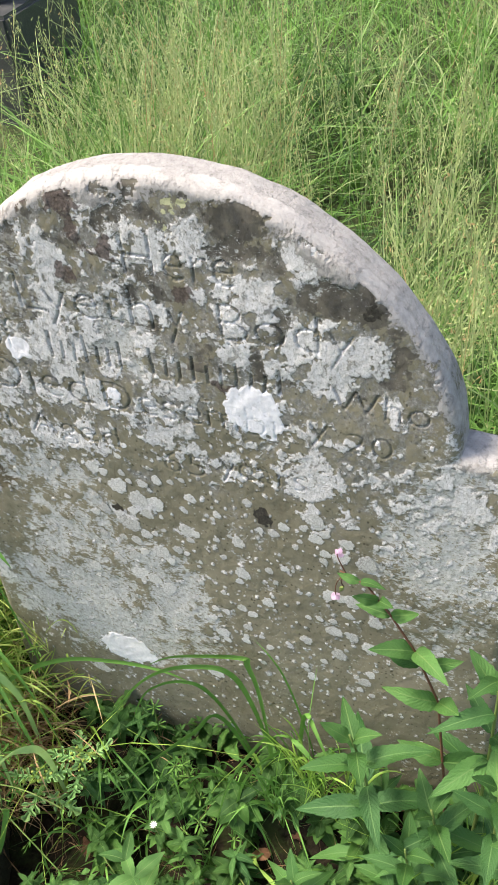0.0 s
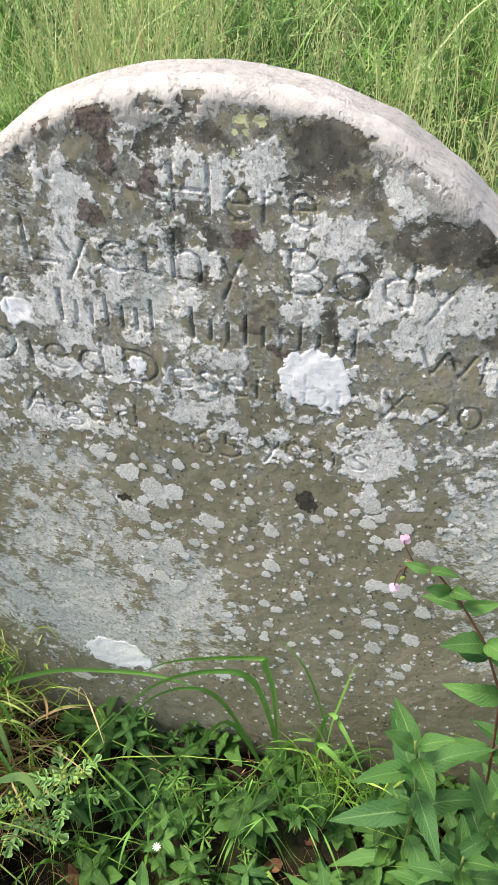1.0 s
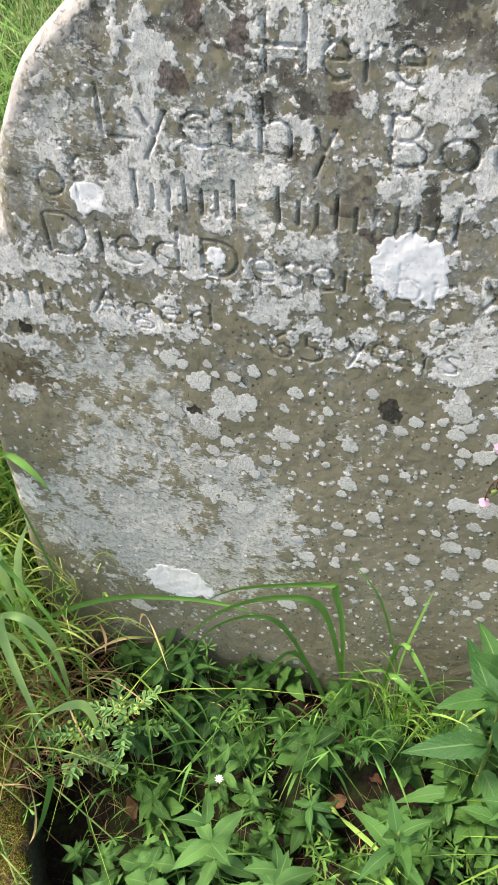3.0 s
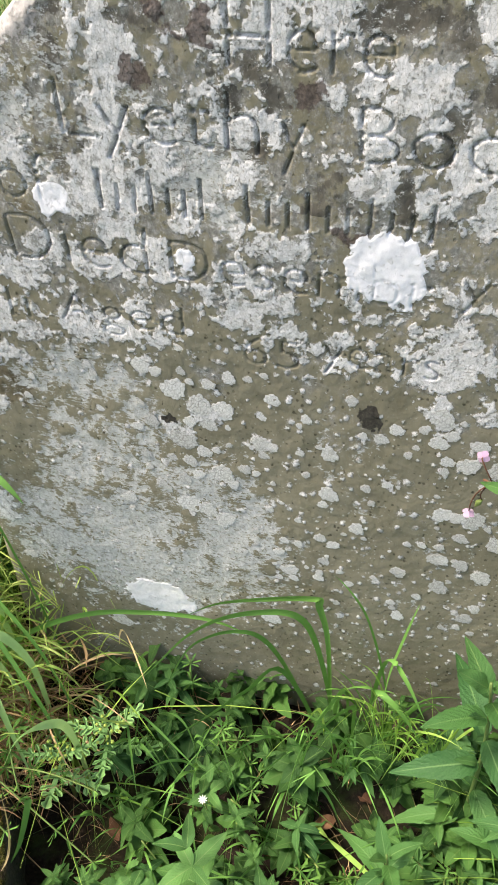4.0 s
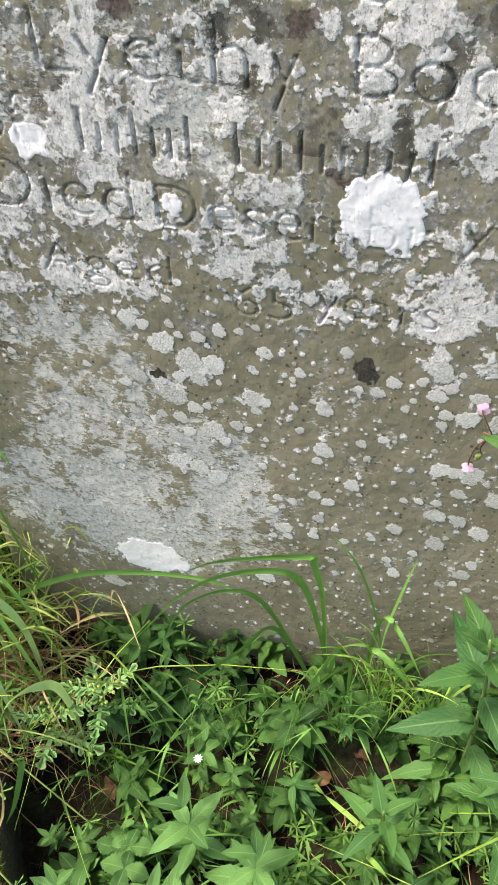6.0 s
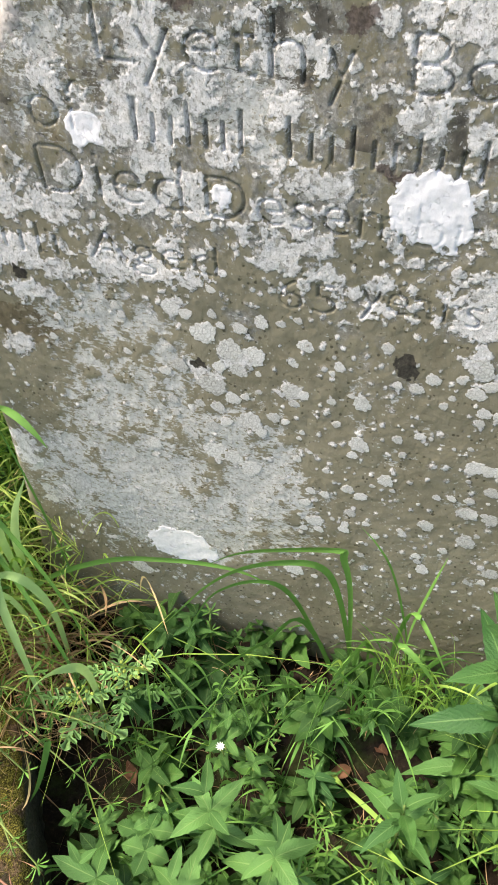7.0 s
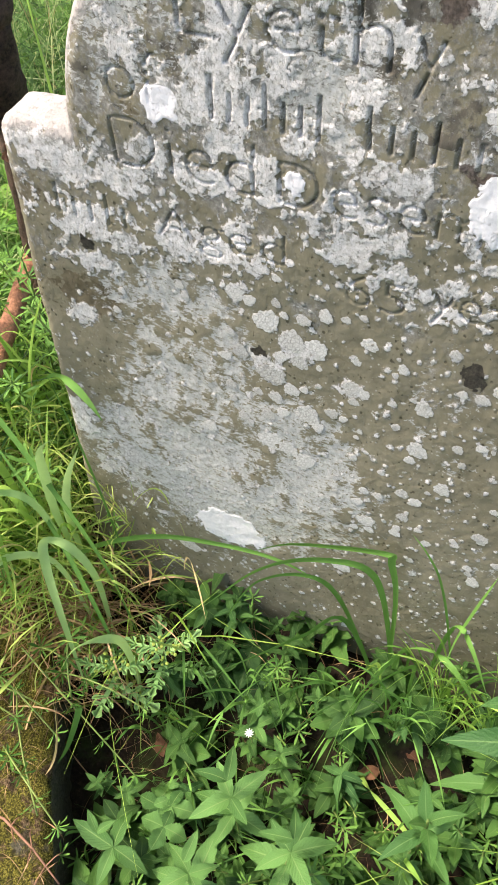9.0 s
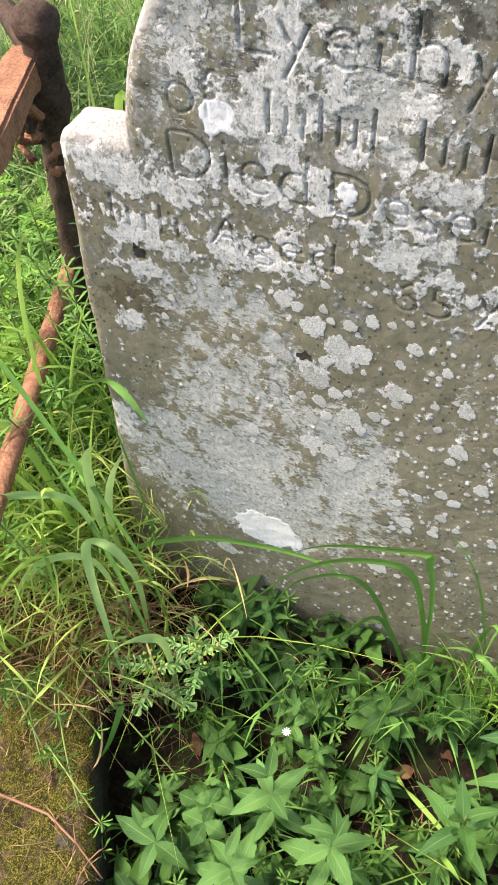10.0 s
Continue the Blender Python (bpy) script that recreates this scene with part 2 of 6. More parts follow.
def make_moss_stone():
    m = Mat("mossy_kerb_stone")
    a, b, c = m.noise(22, 5, 0.6), m.noise(260, 5, 0.7), m.noise(900, 3, 0.7)
    nrm = m.t.nodes.new("ShaderNodeNewGeometry").outputs["Normal"]
    sp = m.t.nodes.new("ShaderNodeSeparateXYZ")
    m.link(nrm, sp.inputs[0])
    stone = m.ramp(b, [(0.3, (0.05, 0.047, 0.035)), (0.7, (0.13, 0.12, 0.09))])
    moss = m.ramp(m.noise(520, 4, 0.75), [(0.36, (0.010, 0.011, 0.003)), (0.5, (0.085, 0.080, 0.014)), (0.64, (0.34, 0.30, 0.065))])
    bare = m.ramp(m.noise(180, 5, 0.8), [(0.34, (0.022, 0.014, 0.009)), (0.5, (0.11, 0.072, 0.042)), (0.66, (0.29, 0.21, 0.13))])
    brownish = m.mix(m.step(m.noise(30, 6, 0.8), 0.50, 0.60), moss, bare)
    up = m.step(m.math("ADD", sp.outputs[2], m.math("MULTIPLY", a, 0.4)), 0.45, 0.75)
    col = m.mix(m.math("MULTIPLY", up, m.step(a, 0.30, 0.42)), stone, brownish)
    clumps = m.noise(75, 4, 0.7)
    # Shade of the hollows between moss clumps, put into the colour.
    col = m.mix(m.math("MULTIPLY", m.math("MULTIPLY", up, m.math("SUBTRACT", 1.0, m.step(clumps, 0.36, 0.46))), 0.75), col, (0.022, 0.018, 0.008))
    h = m.math("ADD", m.math("ADD", b, m.math("MULTIPLY", c, 0.5)), m.math("MULTIPLY", clumps, 1.6))
    return m.finish(col, 0.97, m.bump(h, 0.006), 0.15)


def make_rust(name, dark, lite):
    m = Mat(name)
    a, b = m.noise(30, 6, 0.7), m.noise(240, 5, 0.75)
    col = m.ramp(m.math("ADD", m.math("MULTIPLY", a, 0.55), m.math("MULTIPLY", b, 0.45)),
                 [(0.35, dark), (0.52, lite), (0.66, tuple(min(1, 1.5 * v) for v in lite))])
    return m.finish(col, 0.85, m.bump(m.math("ADD", a, b), 0.0035), 0.3)


def make_black_granite():
    m = Mat("dull_black_granite")
    a, b = m.noise(700, 2), m.noise(8, 4)
    col = m.ramp(a, [(0.4, (0.03, 0.031, 0.033)), (0.7, (0.10, 0.10, 0.10))])
    col = m.mix(m.step(b, 0.5, 0.75), col, (0.10, 0.10, 0.095))
    return m.finish(col, 0.32, m.bump(b, 0.001), 0.5)


STONE = make_stone()
GREYC = crust("pale_grey_lichen", [(0.34, (0.27, 0.265, 0.235)), (0.46, (0.52, 0.515, 0.49)), (0.62, (0.72, 0.715, 0.70))], 900)
LEAF = leafmat("willowherb_leaf", (0.022, 0.085, 0.022), (0.082, 0.205, 0.048), (0.15, 0.27, 0.09), rough=0.40)
LEAF_YOUNG = leafmat("young_leaf", (0.028, 0.095, 0.018), (0.105, 0.240, 0.058), (0.18, 0.29, 0.09), rough=0.40)
LEAF_DULL = leafmat("ground_leaf", (0.010, 0.045, 0.008), (0.074, 0.185, 0.032), (0.11, 0.19, 0.05), rough=0.45)
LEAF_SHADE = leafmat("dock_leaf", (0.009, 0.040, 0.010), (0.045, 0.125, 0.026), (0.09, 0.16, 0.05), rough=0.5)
PALE_BLADE = leafmat("pale_grass_blade", (0.22, 0.40, 0.12), (0.46, 0.65, 0.26), None, rough=0.5, through_light=0.3)
LEAF_GREY = leafmat("groundsel_leaf", (0.17, 0.36, 0.11), (0.32, 0.56, 0.20), (0.28, 0.38, 0.18), rough=0.6)
CLEAVER = leafmat("cleaver_leaf", (0.035, 0.12, 0.020), (0.145, 0.30, 0.055), None, rough=0.6, per="island")
# Lighter copy of the grass blade green, with sunlight put into the colour.
SUNLIT_BLADE = leafmat("sunlit_grass_blade", (0.14, 0.31, 0.045), (0.42, 0.63, 0.14), None, rough=0.5, through_light=0.4)
BLADE = leafmat("grass_blade", (0.06, 0.165, 0.03), (0.17, 0.355, 0.075), None, rough=0.45)
# Dark end and broad patches hold the meadow's shadows in its green.
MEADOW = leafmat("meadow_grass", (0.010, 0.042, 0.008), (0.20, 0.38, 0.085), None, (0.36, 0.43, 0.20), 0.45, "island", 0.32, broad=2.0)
# Meadow green again, made brighter with sunlight in its colour.
ROUGH = leafmat("sunlit_rough_grass", (0.07, 0.19, 0.02), (0.44, 0.63, 0.12), None, (0.56, 0.56, 0.20), 0.5, "island", 0.38)
SEED = leafmat("grass_seed", (0.24, 0.32, 0.10), (0.48, 0.53, 0.26), None, (0.45, 0.28, 0.14), 0.7, "island", 0.3)
TANGLE = leafmat("pale_tangled_grass", (0.18, 0.34, 0.05), (0.56, 0.66, 0.19), None, (0.60, 0.43, 0.23), 0.6, "island", 0.35)
HAY = leafmat("dry_grass", (0.20, 0.10, 0.05), (0.62, 0.42, 0.23), None, None, 0.8, "island", 0.15)
STEM = leafmat("green_stem", (0.10, 0.16, 0.04), (0.20, 0.26, 0.07), None, rough=0.5, through_light=0.05)
STEM_RED = leafmat("reddish_stem", (0.075, 0.03, 0.02), (0.14, 0.06, 0.035), None, rough=0.5, through_light=0.03)
PETAL = leafmat("pink_petal", (0.62, 0.40, 0.60), (0.78, 0.58, 0.75), None, rough=0.6, through_light=0.35)
LEAF_FERN = leafmat("cow_parsley_leaf", (0.12, 0.30, 0.05), (0.32, 0.56, 0.10), None, rough=0.5, through_light=0.35)
TWIG = leafmat("dead_twig", (0.16, 0.075, 0.045), (0.28, 0.15, 0.10), None, rough=0.8, through_light=0.0)
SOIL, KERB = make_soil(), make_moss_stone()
RUST = make_rust("orange_rust", (0.13, 0.055, 0.032), (0.36, 0.17, 0.10))
RUST_DARK = make_rust("dark_rust", (0.022, 0.014, 0.011), (0.085, 0.052, 0.038))
GRANITE = make_black_granite()


# ---- mesh helpers ----
def mesh_from(name, verts, faces, mat, smooth=True, uvs=None):
    me = bpy.data.meshes.new(name)
    me.from_pydata([tuple(v) for v in verts], [], [tuple(int(i) for i in f) for f in faces])
    me.materials.append(mat)
    if smooth:
        me.polygons.foreach_set("use_smooth", np.ones(len(me.polygons), bool))
    if uvs is not None:
        layer = me.uv_layers.new(name="UVMap")
        idx = np.empty(len(me.loops), np.int32)
        me.loops.foreach_get("vertex_index", idx)
        layer.data.foreach_set("uv", np.asarray(uvs, np.float32)[idx].ravel())
    me.update()
    return me


def part(name, me, parent, m=None, label=""):
    ob = new(name, me)
    ob.parent = parent
    if m is not None:
        ob.matrix_basis = m
    return tagged(ob, label) if label else ob


def thing(name, label, category, at=(0, 0, 0), group="", kind=""):
    e = new(name)
    e.empty_display_size = 0.02
    e.matrix_basis = Matrix.Translation(at)
    return tagged(e, label, category, group, kind)


def tube(points, radii, sides=7):
    """A closed tapering tube along points."""
    P = [Vector(p) for p in points]
    verts, faces = [], []
    for i, p in enumerate(P):
        d = (P[min(i + 1, len(P) - 1)] - P[max(i - 1, 0)]).normalized()
        a = d.cross(Vector((0.3, 0.2, 0.93)) if abs(d.z) < 0.9 else Vector((1, 0.1, 0))).normalized()
        b = d.cross(a)
        for k in range(sides):
            w = 2 * math.pi * k / sides
            verts.append(p + radii[i] * (a * math.cos(w) + b * math.sin(w)))
    for i in range(len(P) - 1):
        for k in range(sides):
            j = (k + 1) % sides
            faces.append((i * sides + k, i * sides + j, (i + 1) * sides + j, (i + 1) * sides + k))
    faces += [tuple(range(sides - 1, -1, -1)), tuple(range((len(P) - 1) * sides, len(P) * sides))]
    return verts, faces


def bezier(a, b, c, n):
    a, b, c = Vector(a), Vector(b), Vector(c)
    return [a * (1 - t) ** 2 + b * 2 * t * (1 - t) + c * t * t for t in (i / (n - 1) for i in range(n))]


def leaf_mesh(name, mat, width=0.26, n=12, droop=0.25, fold=0.35, teeth=0.0, peak=0.38, wave=0.04, seed=0):
    """A leaf of unit length along +y from the origin, face up, folded along its rib."""
    rnd = random.Random(seed)
    ph = rnd.uniform(0, 6)
    verts, faces, uvs = [], [], []
    for i in range(n + 1):
        t = i / n
        w = width * 0.5 * (math.sin(math.pi * t ** (math.log(0.5) / math.log(peak))) ** 0.85 if 0 < t < 1 else 0.0)
        w = max(w, 0.012 if t < 0.5 else 0.001)
        if teeth and 0 < i < n:
            w *= 1 + teeth * (1 if i % 2 else -1)
        z = -droop * t * t + 0.06 * t
        for s, u in ((-1, 0.0), (-0.5, 0.25), (0, 0.5), (0.5, 0.75), (1, 1.0)):
            lift = fold * abs(s) * w - 0.35 * fold * s * s * w
            verts.append((s * w, t * (1 - 0.12 * droop * t), z + lift + wave * abs(s) * w * 4 * math.sin(9 * t + ph + s)))
            uvs.append((u, t))
    for i in range(n):
        for k in range(4):
            q = i * 5 + k
            faces.append((q, q + 1, q + 6, q + 5))
    return mesh_from(name, verts, faces, mat, True, uvs)


def aim(at, d, size, roll=0.0, up=None):
    """A pose that lays a leaf's +y along d, its face towards up."""
    d = Vector(d).normalized()
    up = Vector(up or (0, 0, 1))
    x = d.cross(up)
    x = x.normalized() if x.length > 1e-4 else Vector((1, 0, 0))
    z = x.cross(d)
    m = Matrix((x, d, z)).transposed().to_4x4()
    return Matrix.Translation(at) @ m @ Matrix.Rotation(roll, 4, "Y") @ Matrix.Diagonal((size, size, size, 1))


# ---- smooth noise on arrays ----
def lattice(x, z, seed):
    r = np.random.RandomState(seed)
    tab = r.rand(256, 256)
    xi, zi = np.floor(x).astype(int), np.floor(z).astype(int)
    fx, fz = x - xi, z - zi
    fx, fz = fx * fx * (3 - 2 * fx), fz * fz * (3 - 2 * fz)
    g = lambda a, b: tab[a % 256, b % 256]
    return (g(xi, zi) * (1 - fx) + g(xi + 1, zi) * fx) * (1 - fz) + (g(xi, zi + 1) * (1 - fx) + g(xi + 1, zi + 1) * fx) * fz


def fbm(x, z, freq, seed, octaves=4):
    out, amp = 0.0, 0.5
    for o in range(octaves):
        out = out + amp * (lattice(x * freq + 17.3 * o, z * freq + 9.1 * o, seed + o) - 0.5)
        freq, amp = freq * 2.1, amp * 0.55
    return out * 2


# ---- ground ----
def ground_z(x, y):
    front = -0.035 + 0.05 * np.clip((x + 0.05) / 0.5, 0, 1)
    back = 0.02 + 0.02 * np.clip(y, 0, 3)
    s = np.clip((y + 0.02) / 0.12, 0, 1)
    left = np.clip((-x - 0.30) / 0.2, 0, 1) * 0.03
    rise = np.clip((y + 0.17) / 0.13, 0, 1) * np.clip((x + 0.36) / 0.12, 0, 1) * np.clip((0.7 - x) / 0.2, 0, 1)
    front = front + 0.085 * rise * rise * (3 - 2 * rise)  # soil banked against the stone
    return front * (1 - s) + back * s + left


def build_ground():
    def coords(lo, hi, c, fine, coarse):
        out, v = [c], c
        while v < hi:
            v += fine if abs(v - c) < 1.0 else coarse * max(1, abs(v - c) / 2)
            out.append(v)
        v = c
        while v > lo:
            v -= fine if abs(v - c) < 1.0 else coarse * max(1, abs(v - c) / 2)
            out.insert(0, v)
        return np.array(out)
    xs, ys = coords(-300, 300, -0.05, 0.012, 0.3), coords(-300, 300, -0.1, 0.012, 0.3)
    X, Y = np.meshgrid(xs, ys)
    near = np.exp(-(X ** 2 + Y ** 2) / 4)
    Z = ground_z(X, Y) + near * (0.03 * fbm(X, Y, 6, 3) + 0.012 * fbm(X, Y, 40, 5)) + (1 - near) * 0.1 * fbm(X, Y, 0.3, 8)
    nx, ny = len(xs), len(ys)
    v = np.stack([X.ravel(), Y.ravel(), Z.ravel()], 1)
    i = np.arange(nx * ny).reshape(ny, nx)
    f = np.stack([i[:-1, :-1].ravel(), i[:-1, 1:].ravel(), i[1:, 1:].ravel(), i[1:, :-1].ravel()], 1)
    ob = new("ground", mesh_from("ground", v, f, SOIL))
    tagged(ob, "churchyard ground, dark bare soil by the grave and turf around", "ground", kind="structure")


build_ground()

# ---- the headstone ----
CELL = 0.00115
HEAD_Z, HEAD_A, HEAD_B, SHOULDER, THICK = 0.742, 0.258, 0.252, 0.750, 0.047


def inside(x, z):
    """Roughly the distance inwards from the headstone's outline."""
    p = np.where(x > 0, 1.92, 2.0)
    zz = np.maximum(z - HEAD_Z, 0)
    ax = np.where(x > 0, HEAD_A + 0.006, HEAD_A + 0.013)
    rho = (np.abs(x / ax) ** p + (zz / HEAD_B) ** p) ** (1 / p)
    head = np.where(z > HEAD_Z, (1 - rho) * 0.256, ax - np.abs(x))
    w = np.where(x > 0, 0.326, 0.337) + 0.05 * (SHOULDER - z)
    a, b, r = w - np.abs(x), SHOULDER - z, 0.018
    body = np.where((a > r) & (b > r), np.minimum(a, b), np.where((a < r) & (b < r), r - np.sqrt((r - a) ** 2 + (r - b) ** 2), np.minimum(a, b)))
    return np.maximum(head, body) + 0.004 * fbm(x, z, 9, 71, 3)


# words of the inscription: text, left x, right x, base z, cap height
WORDS = [("Here", -0.043, 0.065, 0.897, 0.043), ("Lyeth", -0.166, -0.020, 0.840, 0.045), ("y", -0.009, 0.011, 0.842, 0.040), ("Body", 0.043, 0.169, 0.842, 0.042),
         ("of", -0.226, -0.180, 0.786, 0.042), ("Who", 0.145, 0.236, 0.780, 0.030), ("Died", -0.230, -0.110, 0.730, 0.046), ("Desembr", -0.095, 0.106, 0.729, 0.039),
         ("y", 0.122, 0.145, 0.742, 0.032), ("20", 0.158, 0.205, 0.733, 0.026), ("Aged", -0.202, -0.088, 0.672, 0.032), ("65", -0.042, 0.008, 0.652, 0.032), ("years", 0.024, 0.120, 0.664, 0.032)]
# words that are left as plain bars: left x, right x, base z, height, number of strokes
BARS = [(-0.150, -0.058, 0.784, 0.036, 7), (-0.038, 0.104, 0.786, 0.034, 10), (-0.300, -0.222, 0.668, 0.032, 5)]


def inscription(x0, z0, nx, nz, cell):
    """How deep the letters are cut, 0 to 1, on a grid."""
    fine = 3
    cell, nx, nz = cell / fine, nx * fine, nz * fine
    x0, z0 = x0 - cell, z0 - cell
    G = np.zeros((nz, nx), np.float32)

    def tri(a, b, c):
        lo = np.floor((np.min([a, b, c], 0) - (x0, z0)) / cell).astype(int)
        hi = np.ceil((np.max([a, b, c], 0) - (x0, z0)) / cell).astype(int) + 1
        if lo[0] < 0 or lo[1] < 0 or hi[0] > nx or hi[1] > nz:
            return
        xs, zs = np.meshgrid(x0 + cell * np.arange(lo[0], hi[0]), z0 + cell * np.arange(lo[1], hi[1]))
        s = [(q[0] - p[0]) * (zs - p[1]) - (q[1] - p[1]) * (xs - p[0]) for p, q in ((a, b), (b, c), (c, a))]
        hit = ((s[0] >= 0) & (s[1] >= 0) & (s[2] >= 0)) | ((s[0] <= 0) & (s[1] <= 0) & (s[2] <= 0))
        G[lo[1]:hi[1], lo[0]:hi[0]][hit] = 1

    for text, xl, xr, zb, cap in WORDS:
        cu = bpy.data.curves.new("inscription", "FONT")
        cu.body, cu.size, cu.resolution_u = text, 1.0, 6
        tmp = bpy.data.objects.new("inscription", cu)
        me = tmp.to_mesh()
        v = np.array([p.co[:2] for p in me.vertices])
        me.calc_loop_triangles()
        tris = [tuple(t.vertices) for t in me.loop_triangles]
        v[:, 0] = xl + (v[:, 0] - v[:, 0].min()) / np.ptp(v[:, 0]) * (xr - xl)
        v[:, 1] = zb + v[:, 1] * cap / 0.70
        for a, b, c in tris:
            tri(v[a], v[b], v[c])
        tmp.to_mesh_clear()
        bpy.data.objects.remove(tmp)
        bpy.data.curves.remove(cu)
    for xl, xr, zb, h, n in BARS:
        for k in range(n):
            c = xl + (k + 0.5) * (xr - xl) / n
            a, b = (c - 0.0030, zb), (c + 0.0030, zb + h * (0.72 + 0.28 * (k % 3 == 0)))
            tri(np.array(a), np.array((b[0], a[1])), np.array(b))
            tri(np.array(a), np.array(b), np.array((a[0], b[1])))
    # thin the strokes to grooves: how far inside the stroke, against the deepest nearby
    lo, hi = int((0.60 - z0) / cell), int((0.96 - z0) / cell)
    B = G[lo:hi] > 0
    deep = np.zeros(B.shape, np.float32)
    E = B.copy()
    for _ in range(14):
        deep += E
        P = np.pad(E, 1)
        E = P[:-2, 1:-1] & P[2:, 1:-1] & P[1:-1, :-2] & P[1:-1, 2:] & E
    most = deep.copy()
    for _ in range(9):
        P = np.pad(most, 1)
        most = np.maximum.reduce([P[:-2, 1:-1], P[2:, 1:-1], P[1:-1, :-2], P[1:-1, 2:], most])
    ridge = np.where(B, np.clip((deep / np.maximum(most, 1) - 0.64) / 0.28, 0, 1), 0)
    G[:] = 0
    G[lo:hi] = ridge
    G = G.reshape(nz // fine, fine, nx // fine, fine).mean((1, 3))
    return G


# patches on the face: x, z, half width, half height
PALE_TOP = [(-0.123, 0.913, 0.02, 0.026), (-0.133, 0.856, 0.023, 0.019), (-0.045, 0.941, 0.024, 0.014), (-0.017, 0.932, 0.013, 0.017), (-0.064, 0.963, 0.018, 0.01), (0.026, 0.943, 0.015, 0.024), (0.013, 0.987, 0.013, 0.006), (0.122, 0.937, 0.025, 0.024), (0.158, 0.933, 0.017, 0.014), (0.067, 0.952, 0.008, 0.006), (0.059, 0.933, 0.01, 0.008), (0.078, 0.925, 0.006, 0.01), (0.168, 0.845, 0.029, 0.025), (0.197, 0.817, 0.008, 0.026), (0.118, 0.854, 0.016, 0.022), (0.147, 0.873, 0.015, 0.007), (-0.109, 0.754, 0.021, 0.017)]
PALE_MID = [(-0.122, 0.903, 0.018, 0.021), (-0.205, 0.828, 0.018, 0.018), (-0.139, 0.824, 0.026, 0.021), (-0.146, 0.795, 0.038, 0.021), (-0.135, 0.772, 0.025, 0.013), (-0.026, 0.857, 0.018, 0.019), (-0.033, 0.822, 0.007, 0.007), (0.063, 0.828, 0.03, 0.019), (0.041, 0.8, 0.017, 0.013), (0.088, 0.82, 0.012, 0.013), (0.033, 0.846, 0.013, 0.008), (0.078, 0.891, 0.03, 0.023), (0.051, 0.897, 0.014, 0.013), (0.056, 0.863, 0.017, 0.024), (0.089, 0.871, 0.017, 0.016), (0.025, 0.921, 0.01, 0.008), (0.082, 0.923, 0.009, 0.01), (0.101, 0.92, 0.007, 0.013), (0.114, 0.837, 0.007, 0.011), (-0.018, 0.898, 0.016, 0.007), (0.029, 0.889, 0.006, 0.006)]
PALE_LOW = [(0.125, 0.702, 0.015, 0.015), (0.12, 0.668, 0.019, 0.02), (0.094, 0.682, 0.01, 0.007), (-0.007, 0.773, 0.017, 0.009), (-0.051, 0.915, 0.013, 0.017), (-0.084, 0.897, 0.004, 0.01), (-0.084, 0.779, 0.01, 0.01), (-0.092, 0.825, 0.011, 0.011), (-0.205, 0.751, 0.014, 0.014), (-0.189, 0.744, 0.008, 0.021), (-0.224, 0.712, 0.028, 0.015), (-0.157, 0.733, 0.024, 0.014), (-0.137, 0.634, 0.012, 0.01), (-0.054, 0.695, 0.013, 0.009), (-0.029, 0.695, 0.011, 0.008), (-0.018, 0.715, 0.018, 0.007), (-0.198, 0.67, 0.032, 0.015), (-0.238, 0.654, 0.025, 0.02), (-0.102, 0.728, 0.021, 0.01), (-0.075, 0.583, 0.02, 0.016), (-0.101, 0.556, 0.014, 0.013), (-0.026, 0.558, 0.011, 0.01)]
PALE_SIDE = [(0.283, 0.69, 0.017, 0.026), (0.204, 0.79, 0.018, 0.024), (0.138, 0.681, 0.02, 0.024), (0.153, 0.839, 0.03, 0.03), (0.185, 0.846, 0.017, 0.027), (0.122, 0.63, 0.012, 0.021), (0.167, 0.636, 0.009, 0.01), (-0.294, 0.558, 0.023, 0.018), (-0.308, 0.733, 0.025, 0.019), (-0.275, 0.725, 0.022, 0.019), (-0.267, 0.666, 0.035, 0.022), (-0.216, 0.723, 0.02, 0.015), (-0.268, 0.622, 0.028, 0.013), (-0.145, 0.665, 0.041, 0.014), (-0.328, 0.4, 0.017, 0.032)]
SPECKLED = [(-0.22, 0.69, 0.11, 0.055), (-0.285, 0.70, 0.06, 0.06), (0.265, 0.63, 0.075, 0.17), (-0.02, 0.71, 0.12, 0.05), (-0.10, 0.90, 0.12, 0.08), (0.15, 0.87, 0.08, 0.08), (0.10, 0.72, 0.12, 0.06), (-0.31, 0.52, 0.06, 0.16), (-0.27, 0.30, 0.06, 0.10)]
SMOOTH = [(-0.167, 0.889, 0.032, 0.017), (-0.188, 0.861, 0.029, 0.024), (-0.136, 0.854, 0.025, 0.013), (-0.066, 0.823, 0.015, 0.01), (-0.206, 0.601, 0.043, 0.036), (-0.19, 0.535, 0.054, 0.036), (-0.227, 0.463, 0.046, 0.047), (-0.188, 0.395, 0.075, 0.057), (-0.178, 0.324, 0.107, 0.07), (-0.069, 0.386, 0.062, 0.072), (-0.093, 0.473, 0.036, 0.045), (-0.269, 0.355, 0.052, 0.062), (-0.235, 0.84, 0.03, 0.05), (0.262, 0.62, 0.05, 0.14)]
